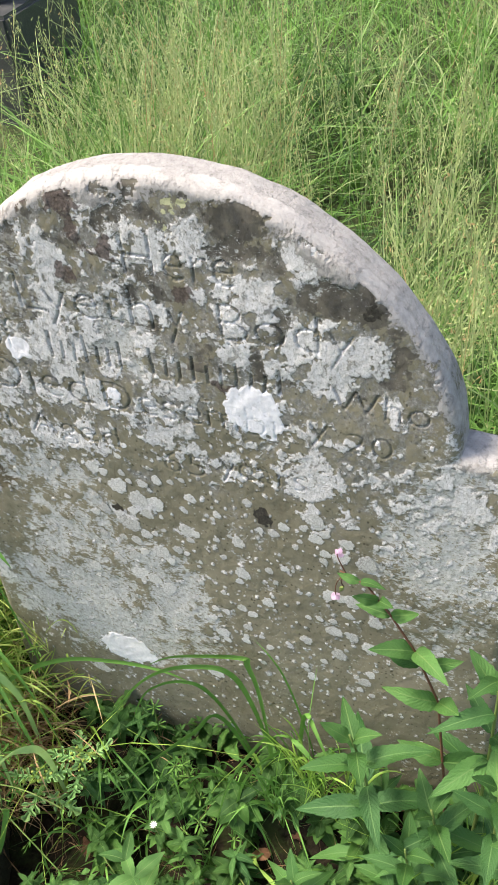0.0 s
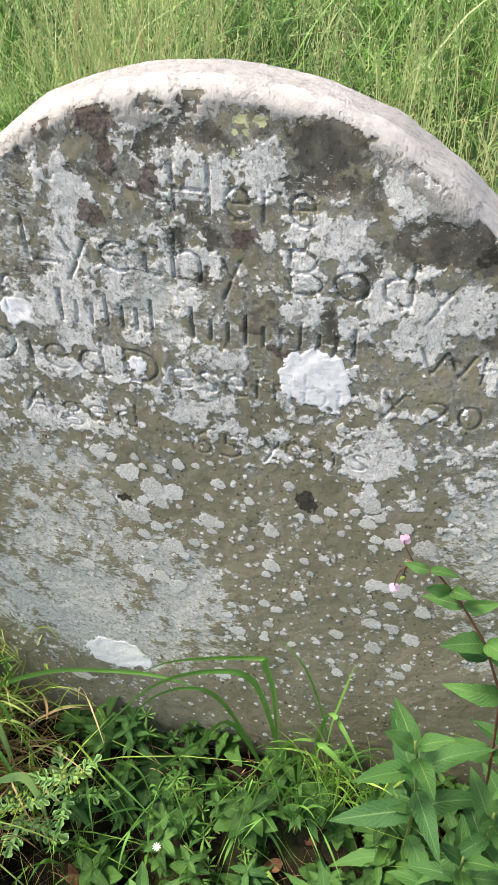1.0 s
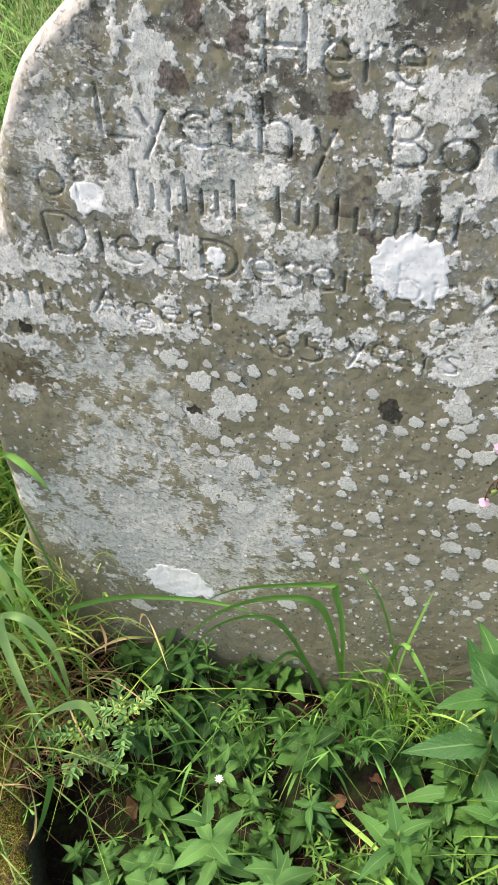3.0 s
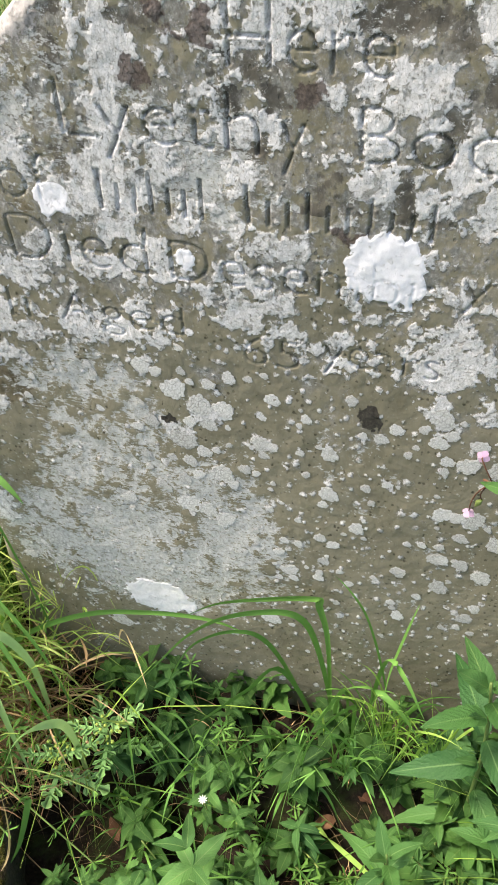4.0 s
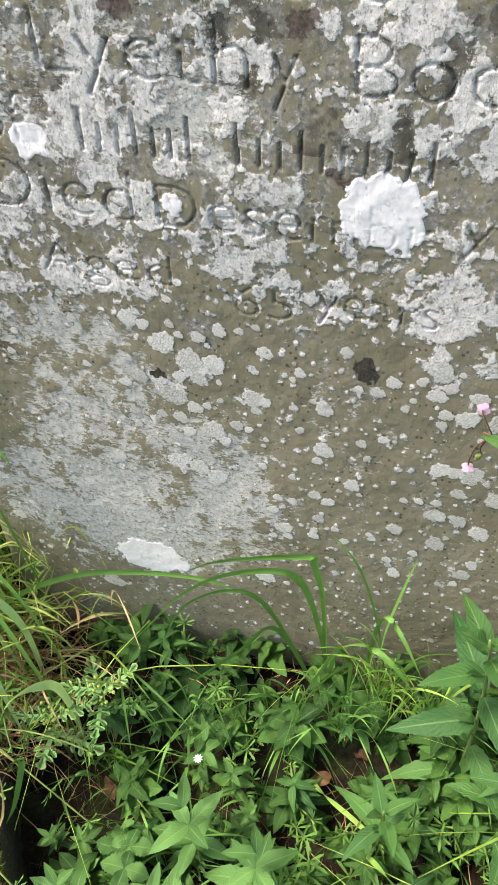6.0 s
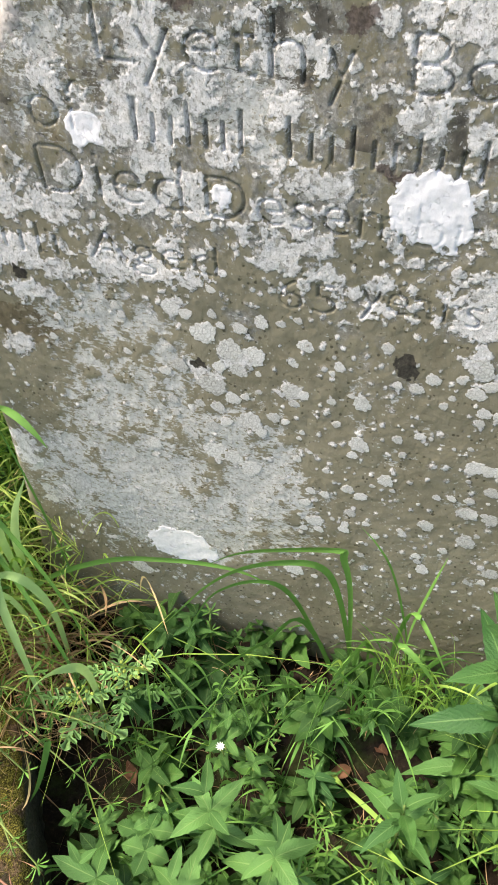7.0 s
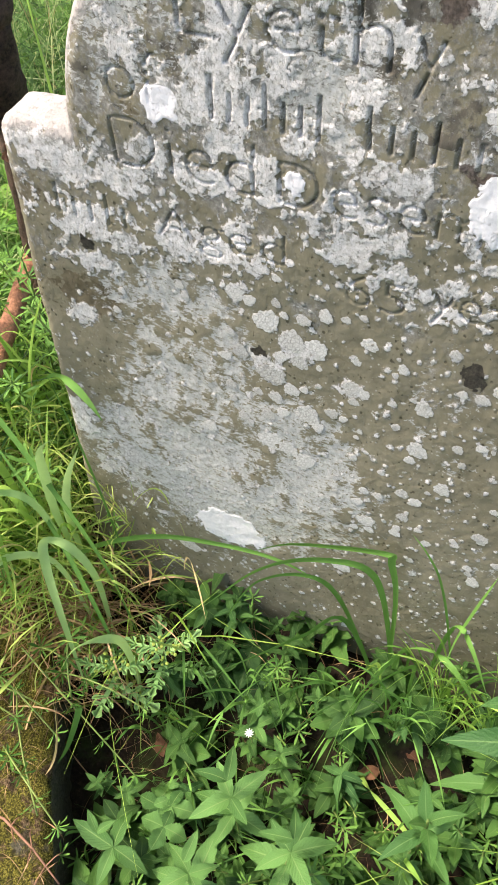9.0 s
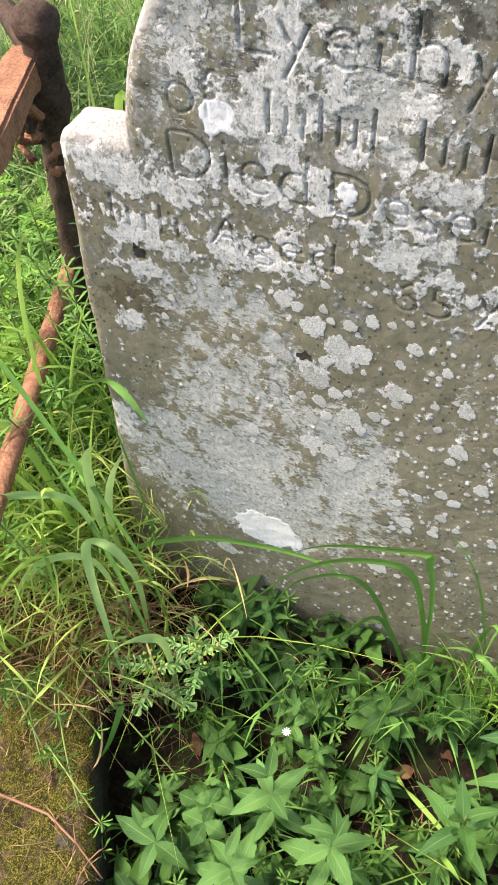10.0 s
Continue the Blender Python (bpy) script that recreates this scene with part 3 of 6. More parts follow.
DARK = [(0.066, 0.963, 0.03, 0.021), (0.072, 0.933, 0.022, 0.008), (0.12, 0.965, 0.014, 0.005), (0.136, 0.947, 0.005, 0.004), (-0.023, 0.983, 0.006, 0.007), (-0.01, 0.959, 0.014, 0.006), (0.144, 0.898, 0.032, 0.015), (0.178, 0.905, 0.009, 0.025), (-0.148, 0.928, 0.013, 0.008), (-0.133, 0.948, 0.01, 0.01), (-0.161, 0.897, 0.012, 0.02), (-0.04, 0.876, 0.006, 0.007), (-0.014, 0.882, 0.007, 0.008), (-0.058, 0.945, 0.007, 0.007), (-0.044, 0.949, 0.005, 0.011), (0.208, 0.85, 0.012, 0.03), (0.185, 0.895, 0.012, 0.02)]
BROWN = [(-0.096, 0.962, 0.019, 0.014), (-0.086, 0.93, 0.007, 0.009), (-0.061, 0.919, 0.01, 0.009), (-0.098, 0.889, 0.01, 0.008), (0.011, 0.886, 0.009, 0.009), (-0.137, 0.952, 0.006, 0.009), (0.045, 0.783, 0.017, 0.008)]
OLIVE = [(-0.288, 0.574, 0.036, 0.03), (-0.32, 0.681, 0.014, 0.009), (-0.21, 0.781, 0.014, 0.01)]
CHALKY = [(0.068, 0.761, 0.03, 0.03), (-0.186, 0.788, 0.014, 0.012), (-0.083, 0.752, 0.009, 0.012), (-0.161, 0.258, 0.039, 0.029)]
SOOTY = [(0.068, 0.611, 0.009, 0.012), (-0.112, 0.571, 0.005, 0.005), (-0.273, 0.642, 0.008, 0.008), (0.182, 0.897, 0.006, 0.010)]
YELLOW = [(0.01, 0.968, 0.007, 0.01), (0.023, 0.972, 0.007, 0.005)]


def build_headstone():
    x0, z0 = -0.40, -0.16
    nx, nz = int(0.80 / CELL), int(1.17 / CELL)
    X, Z = np.meshgrid(x0 + CELL * np.arange(nx), z0 + CELL * np.arange(nz))
    D = inside(X, Z)
    keep = (D[:-1, :-1] > 0) & (D[1:, 1:] > 0) & (D[1:, :-1] > 0) & (D[:-1, 1:] > 0)
    used = np.zeros((nz, nx), bool)
    for a, b in ((0, 0), (0, 1), (1, 0), (1, 1)):
        used[a:nz - 1 + a, b:nx - 1 + b] |= keep
    solid = np.zeros((nz, nx), int)
    for a, b in ((0, 0), (0, 1), (1, 0), (1, 1)):
        solid[a:nz - 1 + a, b:nx - 1 + b] += keep
    rim = used & (solid < 4) & (Z > z0 + CELL)
    # draw the border in onto the outline
    px, pz = X.copy(), Z.copy()
    e = 0.0006
    for _ in range(3):
        d = inside(px[rim], pz[rim])
        gx = (inside(px[rim] + e, pz[rim]) - inside(px[rim] - e, pz[rim])) / (2 * e)
        gz = (inside(px[rim], pz[rim] + e) - inside(px[rim], pz[rim] - e)) / (2 * e)
        g = np.maximum(gx * gx + gz * gz, 0.3)
        px[rim] -= np.clip(d * gx / g, -CELL, CELL)
        pz[rim] -= np.clip(d * gz / g, -CELL, CELL)
    D = np.maximum(inside(px, pz), 0)
    D[rim] = 0
    # lichen fields
    n1, n2 = fbm(px, pz * 0.8, 28, 21, 5), fbm(px, pz * 0.8, 90, 31, 4)

    n3 = fbm(px, pz, 210, 131, 3)
    rag = 1.1 * n1 + 1.0 * n2 + 0.7 * n3

    def field(patches, ragged=0.011, per=0.005):
        """How far inside the nearest patch, with a ragged edge; one unit is five millimetres."""
        F = np.full(px.shape, -0.05)
        for cx, cz, a, b in patches:
            rho = (np.abs((px - cx) / a) ** 2.4 + np.abs((pz - cz) / b) ** 2.4) ** (1 / 2.4)
            F = np.maximum(F, (1 - rho) * min(a, b))
        return np.clip((F + ragged * rag) / per, -4, 4)

    pale = field(PALE_TOP + PALE_MID + PALE_LOW + PALE_SIDE, 0.013)
    dense = np.clip(field(SPECKLED, 0.02, 0.03), -1, 1)
    mottle = 3.4 * fbm(px, pz * 0.8, 105, 41, 4) + 1.6 * n3 + 1.5 * n1
    pale = np.maximum(pale, mottle + 0.75 * np.clip(dense, -1, 0.65) + np.where(pz > 0.645, 0.15, -1.1) - 1.05)
    haze = np.minimum(field(SMOOTH, 0.050, 0.026), 0.75)
    dark = field(DARK, 0.012)
    dark = np.maximum(dark, np.where(pz > 0.80, 2.6 * fbm(px, pz, 40, 141, 4) + 0.6 * n3 - 0.75, -4))
    brown, yellow = field(BROWN, 0.009), field(YELLOW, 0.010)
    olive = field(OLIVE, 0.02)
    chalky, sooty = field(CHALKY, 0.007), field(SOOTY, 0.006)
    pale = np.where(dark > 0, np.minimum(pale, -0.6 * dark + 1.2 * np.clip(pale - 2.2, 0, 2)), pale) - np.clip(olive, 0, 1.4)
    # scattered small rosettes, few low down and on the smooth film
    rnd = np.random.RandomState(5)
    for _ in range(1500):
        cx, cz = rnd.uniform(-0.34, 0.34), rnd.uniform(0.02, 0.72)
        film = cx < -0.02 and 0.27 < cz < 0.63
        if film and rnd.rand() < 0.6 or cz < 0.28 and rnd.rand() > (cz - 0.03) / 0.26:
            continue
        r = 0.0012 + 0.0014 * rnd.rand() + (0.002 * rnd.rand() if rnd.rand() < 0.2 else 0)
        i, j, w = int((cz - z0) / CELL), int((cx - x0) / CELL), int(r * 2 / CELL) + 2
        sl = (slice(max(i - w, 0), i + w), slice(max(j - w, 0), j + w))
        rho = np.sqrt((px[sl] - cx) ** 2 + ((pz[sl] - cz) * (0.62 + 0.35 * rnd.rand())) ** 2) / r
        pale[sl] = np.maximum(pale[sl], 1.0 * (1 - rho))
    # the top arris: a bright crust, deepest at the crown
    edge = np.where(pz > 0.74, np.clip((pz - 0.70) / 0.30, 0.12, 1), 0.05) * 0.026
    rimf = (edge - D) / 0.018 + 1.3 * n1 + 0.7 * n2
    rimf = np.where(pz < 0.735, -1.0, rimf)
    rimf = np.where((brown > 0.05) & (D > 0.008), -1.0, rimf)
    rimf = np.where((dark > 0.1) & (D > 0.006), -1.0, rimf)
    # relief
    cut = inscription(x0, z0, nx, nz, CELL)
    jz = np.clip(np.arange(nz)[:, None] + np.rint(2.2 * fbm(X, Z, 16, 101, 1)), 0, nz - 1).astype(int)
    jx = np.clip(np.arange(nx)[None, :] + np.rint(2.2 * fbm(X, Z, 16, 111, 1)), 0, nx - 1).astype(int)
    cut = cut[jz, jx] * np.clip(0.95 + 1.0 * n1, 0.4, 1.1) * (1 - 0.8 * np.clip(chalky * 4, 0, 1))
    r = 0.013
    q = np.clip(D, 0, r)
    Y = (r - np.sqrt(np.maximum(r * r - (r - q) ** 2, 0))) * 0.9
    Y += 0.0055 * cut + 0.0035 * fbm(px, pz, 5, 51, 3) + 0.0009 * n1 + 0.0006 * n2
    Y -= 0.0008 * np.clip(chalky * 4, 0, 1) + 0.0005 * np.clip(pale * 3, 0, 1) * (1 - np.clip(chalky * 4, 0, 1)) + 0.0007 * np.clip(rimf * 2, 0, 1)
    Y += 0.010 * np.clip((0.12 - pz) / 0.2, 0, 1)
    # front
    idx = -np.ones((nz, nx), int)
    idx[used] = np.arange(used.sum())
    kz, kx = np.nonzero(keep)
    faces = np.stack([idx[kz, kx], idx[kz, kx + 1], idx[kz + 1, kx + 1], idx[kz + 1, kx]], 1)
    verts = np.stack([px[used], Y[used], pz[used]], 1)
    # the border edges, carried back round the sides
    ed = np.concatenate([faces[:, [0, 1]], faces[:, [1, 2]], faces[:, [2, 3]], faces[:, [3, 0]]])
    key = np.sort(ed, 1)
    code = key[:, 0].astype(np.int64) * len(verts) + key[:, 1]
    u, first, count = np.unique(code, return_index=True, return_counts=True)
    border = ed[first[count == 1]]
    nxt = {int(a): int(b) for a, b in border}
    loop, at = [], int(border[0, 0])
    for _ in range(len(border)):
        loop.append(at)
        at = nxt[at]
        if at == loop[0]:
            break
    loop = np.array(loop)
    rings, base = [loop], len(verts)
    depths = [0.018, 0.025, 0.032, THICK - 0.008, THICK]
    more = []
    lx, lz = verts[loop, 0], verts[loop, 2]
    for k, dep in enumerate(depths):
        wob = 0.0016 * fbm(lx * 1.0 + dep * 3, lz + dep * 5, 45, 61, 3)
        s = 1 - (0.012 if k == 4 else 0.0)
        more.append(np.stack([lx * s * (1 + wob), np.full(len(loop), dep), np.where(lz > 0.3, lz + wob - (0.004 if k == 4 else 0), lz)], 1))
        rings.append(base + k * len(loop) + np.arange(len(loop)))
    verts = np.concatenate([verts] + more)
    side = []
    for a, b in zip(rings[:-1], rings[1:]):
        side.append(np.stack([np.roll(a, -1), a, b, np.roll(b, -1)], 1))
    faces_all = [tuple(f) for f in np.concatenate([faces] + side).tolist()] + [tuple(rings[-1].tolist())]
    me = mesh_from("slab", verts, faces_all, STONE)

    def store(name, F, tail):
        a = me.attributes.new(name, "FLOAT", "POINT")
        t = np.tile(tail, len(depths))
        a.data.foreach_set("value", np.concatenate([F[used], t]).astype(np.float32))
    sideN = fbm(lx, lz, 30, 81, 4)
    top = np.where(lz > 0.735, 0.6 + sideN, np.where(np.abs(lx) > 0.30, 0.15 + sideN, -1))
    # Right flank: grey crust, its pale cover raised to offset the shade there.
    top = np.where((np.abs(lx) > 0.235) & (lx > 0) & (lz < 0.90) & (lz > 0.755), 0.25 + sideN, top)
    store("pale", pale, 0.25 + sideN)
    store("haze", haze, 0.0 * lx - 0.5)
    store("dark", dark, -0.6 + sideN)
    store("bloom", np.clip((pz - 0.62) / 0.10 + 2.0 * n1 - 0.8 * np.exp(-((px - 0.02) / 0.09) ** 2 - ((pz - 0.72) / 0.07) ** 2), 0, 1), 0.0 * lx)
    store("brown", brown, 0.0 * lx - 2)
    store("olive", olive, 0.0 * lx - 2)
    store("yellow", yellow, 0.0 * lx - 2)
    store("chalk", chalky, 0.0 * lx - 2)
    store("sooty", sooty, 0.0 * lx - 2)
    store("rim", rimf, top)
    stone = new("headstone", me)
    tagged(stone, "round-topped sandstone headstone, worn inscription under grey-white lichen crusts", "gravestone")
    return stone


HEADSTONE = build_headstone()


def crust_mesh(name, mat, seed, lobes=0.16, n=40):
    """An irregular crust of unit radius lying on the plane y = 0, swelling towards -y."""
    rnd = random.Random(seed)
    ph = [rnd.uniform(0, 6.28) for _ in range(6)]
    verts, faces = [(0, -1.0, 0)], []
    for k, (s, h) in enumerate(((0.55, 1.0), (0.86, 0.95), (0.98, 0.55), (1.0, -0.4))):
        for i in range(n):
            w = 2 * math.pi * i / n
            r = 1 + lobes * (0.5 * math.sin(2 * w + ph[0]) + 0.5 * math.sin(3 * w + ph[1]) + 0.4 * math.sin(7 * w + ph[2]) + 0.3 * math.sin(11 * w + ph[3]) + 0.25 * math.sin(17 * w + ph[4]))
            r += lobes * 0.25 * (rnd.random() - 0.5)
            verts.append((s * r * math.cos(w), -h + 0.25 * (rnd.random() - 0.5), s * r * math.sin(w)))
    for i in range(n):
        j = (i + 1) % n
        faces.append((0, 1 + i, 1 + j))
        for k in range(3):
            a = 1 + k * n
            faces.append((a + i, a + n + i, a + n + j, a + j))
    return mesh_from(name, verts, faces, mat)


def face_y(x, z):
    """The face's y at a place, without its fine relief."""
    return float(0.0035 * fbm(np.array([x]), np.array([z]), 5, 51, 3)[0] + 0.010 * max(0, min(1, (0.12 - z) / 0.2)))


def stick_on(name, me, x, z, a, b, turn=0.0, thick=0.0016, label=""):
    m = Matrix.Translation((x, face_y(x, z) - 0.0004, z)) @ Matrix.Rotation(turn, 4, "Y") @ Matrix.Diagonal((a, thick, b, 1))
    return part(name, me, HEADSTONE, m, label)


GR = [crust_mesh("lichen_spot", GREYC, 10 + s, lobes=0.17, n=44) for s in range(9)]
SPOTS_A = [(-0.029, 0.556, 8), (-0.017, 0.554, 5), (-0.038, 0.634, 4), (-0.017, 0.614, 7), (-0.027, 0.592, 5), (0.013, 0.597, 5), (0.007, 0.588, 3), (0.008, 0.607, 2), (-0.026, 0.541, 5), (-0.045, 0.517, 6), (-0.034, 0.514, 4), (0.008, 0.553, 4), (0.035, 0.558, 8), (0.014, 0.525, 4), (0.036, 0.503, 9), (0.031, 0.487, 5), (0.07, 0.521, 5), (0.089, 0.531, 5), (0.065, 0.459, 8), (-0.021, 0.464, 4), (0.051, 0.629, 5), (0.063, 0.589, 4), (0.079, 0.589, 6), (0.091, 0.603, 6), (0.109, 0.586, 3), (0.127, 0.624, 10), (0.137, 0.607, 6), (0.144, 0.623, 3), (0.137, 0.575, 6), (0.155, 0.574, 9), (0.136, 0.562, 4), (0.12, 0.523, 2)]
SPOTS_B = [(0.134, 0.527, 3), (0.153, 0.502, 7), (0.17, 0.502, 10), (0.162, 0.473, 7), (0.145, 0.454, 5), (0.15, 0.434, 7), (0.129, 0.452, 4), (0.115, 0.449, 4), (0.03, 0.434, 6), (0.044, 0.427, 6), (0.008, 0.417, 5), (-0.007, 0.419, 5), (-0.012, 0.398, 6), (-0.001, 0.369, 9), (0.004, 0.355, 5), (0.03, 0.365, 6), (0.035, 0.396, 6), (0.109, 0.402, 6), (0.052, 0.383, 4), (0.133, 0.364, 5), (0.108, 0.345, 5), (0.192, 0.362, 6), (0.185, 0.341, 8), (0.117, 0.322, 7), (0.062, 0.364, 5), (0.161, 0.4, 3), (-0.023, 0.265, 11), (0.073, 0.446, 3), (-0.183, 0.612, 4), (-0.135, 0.632, 8), (-0.122, 0.627, 6), (-0.098, 0.632, 4)]
SPOTS_C = [(-0.055, 0.632, 6), (-0.074, 0.621, 6), (-0.091, 0.621, 4), (-0.107, 0.609, 11), (-0.084, 0.593, 11), (-0.062, 0.591, 10), (-0.077, 0.571, 8), (-0.095, 0.571, 6), (-0.133, 0.563, 7), (-0.141, 0.584, 4), (-0.148, 0.552, 6), (-0.103, 0.545, 13), (-0.099, 0.516, 7), (-0.084, 0.532, 7), (-0.107, 0.488, 7), (-0.068, 0.505, 11), (-0.057, 0.492, 6), (-0.092, 0.498, 6), (-0.144, 0.515, 5), (-0.117, 0.517, 5), (-0.072, 0.537, 4), (-0.059, 0.547, 3), (-0.126, 0.468, 4), (-0.143, 0.496, 4), (-0.172, 0.44, 8), (-0.279, 0.338, 16), (-0.319, 0.293, 8), (-0.105, 0.449, 12), (-0.087, 0.445, 10), (-0.069, 0.433, 10), (-0.218, 0.184, 13), (-0.059, 0.57, 3)]
SPOTS_D = [(-0.133, 0.474, 6), (0.142, 0.503, 9), (0.168, 0.503, 10), (0.183, 0.574, 11), (0.161, 0.599, 8), (0.127, 0.596, 8), (0.195, 0.471, 9), (0.145, 0.434, 8), (0.112, 0.4, 7), (0.169, 0.431, 7), (0.19, 0.417, 10), (0.152, 0.387, 9)]
rnd = random.Random(11)
for x, z, r in SPOTS_A + SPOTS_B + SPOTS_C + SPOTS_D:
    stick_on("lichen_spot", rnd.choice(GR), x, z, r * 0.001, r * 0.001 * rnd.uniform(0.95, 1.25), rnd.uniform(-0.4, 0.4), 0.0003)
for k in range(130):
    x, z = rnd.uniform(-0.31, 0.31), rnd.uniform(0.08, 0.66)
    if z < 0.30 and rnd.random() > (z - 0.06) / 0.26 or x < -0.05 and 0.28 < z < 0.62 and rnd.random() < 0.8:
        continue
    r = rnd.uniform(0.002, 0.0042)
    stick_on("lichen_spot", rnd.choice(GR), x, z, r, r * rnd.uniform(0.9, 1.3), rnd.uniform(-0.5, 0.5), 0.0003)


# ---- the railed plot beside it: kerb, post and rails ----
PLOT = Vector((0.530, -0.848, 0))  # the plot's long side


def build_kerb():
    """A mossy kerb stone, its near long edge along the plot's side."""
    L, W, H, R, n = 1.15, 0.20, 0.20, 0.022, 120
    prof = []
    for cy, cz, a0 in ((W / 2 - R, H / 2 - R, 0), (-W / 2 + R, H / 2 - R, 90), (-W / 2 + R, -H / 2 + R, 180), (W / 2 - R, -H / 2 + R, 270)):
        prof += [(cy + R * math.cos(radians(a0 + 15 * k)), cz + R * math.sin(radians(a0 + 15 * k))) for k in range(7)]
    full = []
    for i, p in enumerate(prof):
        q = prof[(i + 1) % len(prof)]
        m = max(1, int(math.dist(p, q) / 0.008))
        full += [(p[0] + (q[0] - p[0]) * j / m, p[1] + (q[1] - p[1]) * j / m) for j in range(m)]
    V, F, k = [], [], len(full)
    for i in range(n + 1):
        x = -L / 2 + L * i / n
        for y, z in full:
            c = Vector((x, y, z))
            V.append(c + Vector((0, y, z)).normalized() * (0.010 * noise.noise(c * 9) + 0.005 * noise.noise(c * 40) + 0.003 * noise.noise(c * 120)))
    for i in range(n):
        F += [(i * k + j, i * k + (j + 1) % k, (i + 1) * k + (j + 1) % k, (i + 1) * k + j) for j in range(k)]
    F += [tuple(range(k)), tuple(range(n * k + k - 1, n * k - 1, -1))]
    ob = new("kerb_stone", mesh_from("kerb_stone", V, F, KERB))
    side = Vector((-0.848, -0.530, 0))
    c = Vector((-0.285, -0.262, 0.0)) + side * (W / 2) + PLOT * 0.05
    ob.matrix_basis = Matrix.Translation((c.x, c.y, 0.098 - H / 2)) @ Matrix((PLOT, -side, Vector((0, 0, 1)))).transposed().to_4x4()
    tagged(ob, "grave kerb stone overgrown with yellow-brown moss beside the headstone", "kerb")


build_kerb()


def build_railing():
    fence = thing("iron_railing", "broken rusty iron grave railing with a round-topped post", "railing", (-0.60, 0.24, 0))
    o = Vector((-0.60, 0.24, 0))
    top, foot = Vector((-0.541, 0.262, 0.672)) - o, Vector((-0.600, 0.262, -0.05)) - o
    pts = [foot + (top - foot) * (i / 60) for i in range(61)]
    v, f = tube(pts, [0.0205] * 61, 16)
    v = [p + Vector((p.x - foot.x, p.y - foot.y, 0)).normalized() * (0.006 * noise.noise(p * 30) + 0.006 * noise.noise(p * 80) + 0.003 * noise.noise(p * 200)) for p in v]
    post = part("post", mesh_from("post", v, f, RUST_DARK), fence, label="dark rusted iron post")
    bm = bmesh.new()
    bmesh.ops.create_uvsphere(bm, u_segments=40, v_segments=24, radius=0.027)
    for w in bm.verts:
        w.co *= 1 + 0.12 * noise.noise(w.co * 60) + 0.06 * noise.noise(w.co * 180)
    me = bpy.data.meshes.new("finial")
    bm.to_mesh(me)
    bm.free()
    me.materials.append(RUST_DARK)
    me.polygons.foreach_set("use_smooth", np.ones(len(me.polygons), bool))
    part("finial", me, post, Matrix.Translation(top + Vector((0, 0, 0.012))), "knob of the iron post")
    # flat top rail
    bm = bmesh.new()
    bmesh.ops.create_cube(bm, size=1.0)
    bmesh.ops.scale(bm, vec=(0.46, 0.040, 0.034), verts=bm.verts)
    bmesh.ops.bevel(bm, geom=bm.edges[:], offset=0.004, segments=2, affect="EDGES")
    bmesh.ops.subdivide_edges(bm, edges=[e for e in bm.edges if e.calc_length() > 0.3], cuts=40, use_grid_fill=True)
    for w in bm.verts:
        w.co += w.normal * 0.004 * noise.noise(w.co * 45)
    me = bpy.data.meshes.new("top_rail")
    bm.to_mesh(me)
    bm.free()
    me.materials.append(RUST)
    RAIL = Vector((0.34, -0.94, 0))
    basis = Matrix((RAIL, Vector((0.94, 0.34, 0)), Vector((0, 0, 1)))).transposed().to_4x4()
    part("top_rail", me, fence, Matrix.Translation(Vector((-0.572, 0.275, 0.637)) - o + RAIL * 0.235) @ basis, "flat rust-orange iron rail")
    a = Vector((-0.576, 0.254, 0.338)) - o
    pts = [a + RAIL * (0.03 * i) for i in range(18)]
    v, f = tube(pts, [0.0125 + 0.0012 * math.sin(i * 3.1) for i in range(18)], 12)
    part("lower_rail", mesh_from("lower_rail", v, f, RUST), fence, label="round rust-orange iron rail")
    for k, (dx, dy, dz, size) in enumerate(((-0.010, -0.035, -0.085, 0.030), (-0.002, -0.060, -0.080, 0.024), (-0.022, -0.02, -0.105, 0.026), (0.006, -0.03, -0.14, 0.022),
                                               (-0.03, -0.045, -0.075, 0.022), (-0.012, -0.05, -0.115, 0.02))):
        c = top + Vector((dx, dy, dz))
        curl = [c + Vector((0.3 * size * math.sin(2.1 * q + k), size * (1 - q / 9) * math.cos(0.75 * q), size * (1 - q / 9) * math.sin(0.75 * q) - 0.0015 * q)) for q in range(9)]
        v, f = tube(curl, [0.0065 - 0.0004 * q for q in range(9)], 8)
        v = [p + Vector((noise.noise(p * 150), noise.noise(p * 150 + Vector((5, 0, 0))), noise.noise(p * 150 + Vector((0, 7, 0))))) * 0.003 for p in v]
        part("scroll", mesh_from("scroll", v, f, RUST if k % 2 else RUST_DARK), fence, label="flaking rusty iron scroll")
    back = [top + Vector((-0.07 * i, 0.06 * i, -0.05)) for i in range(12)]
    v, f = tube(back, [0.015] * 12, 8)
    part("top_rail", mesh_from("top_rail", v, f, RUST_DARK), fence)


build_railing()


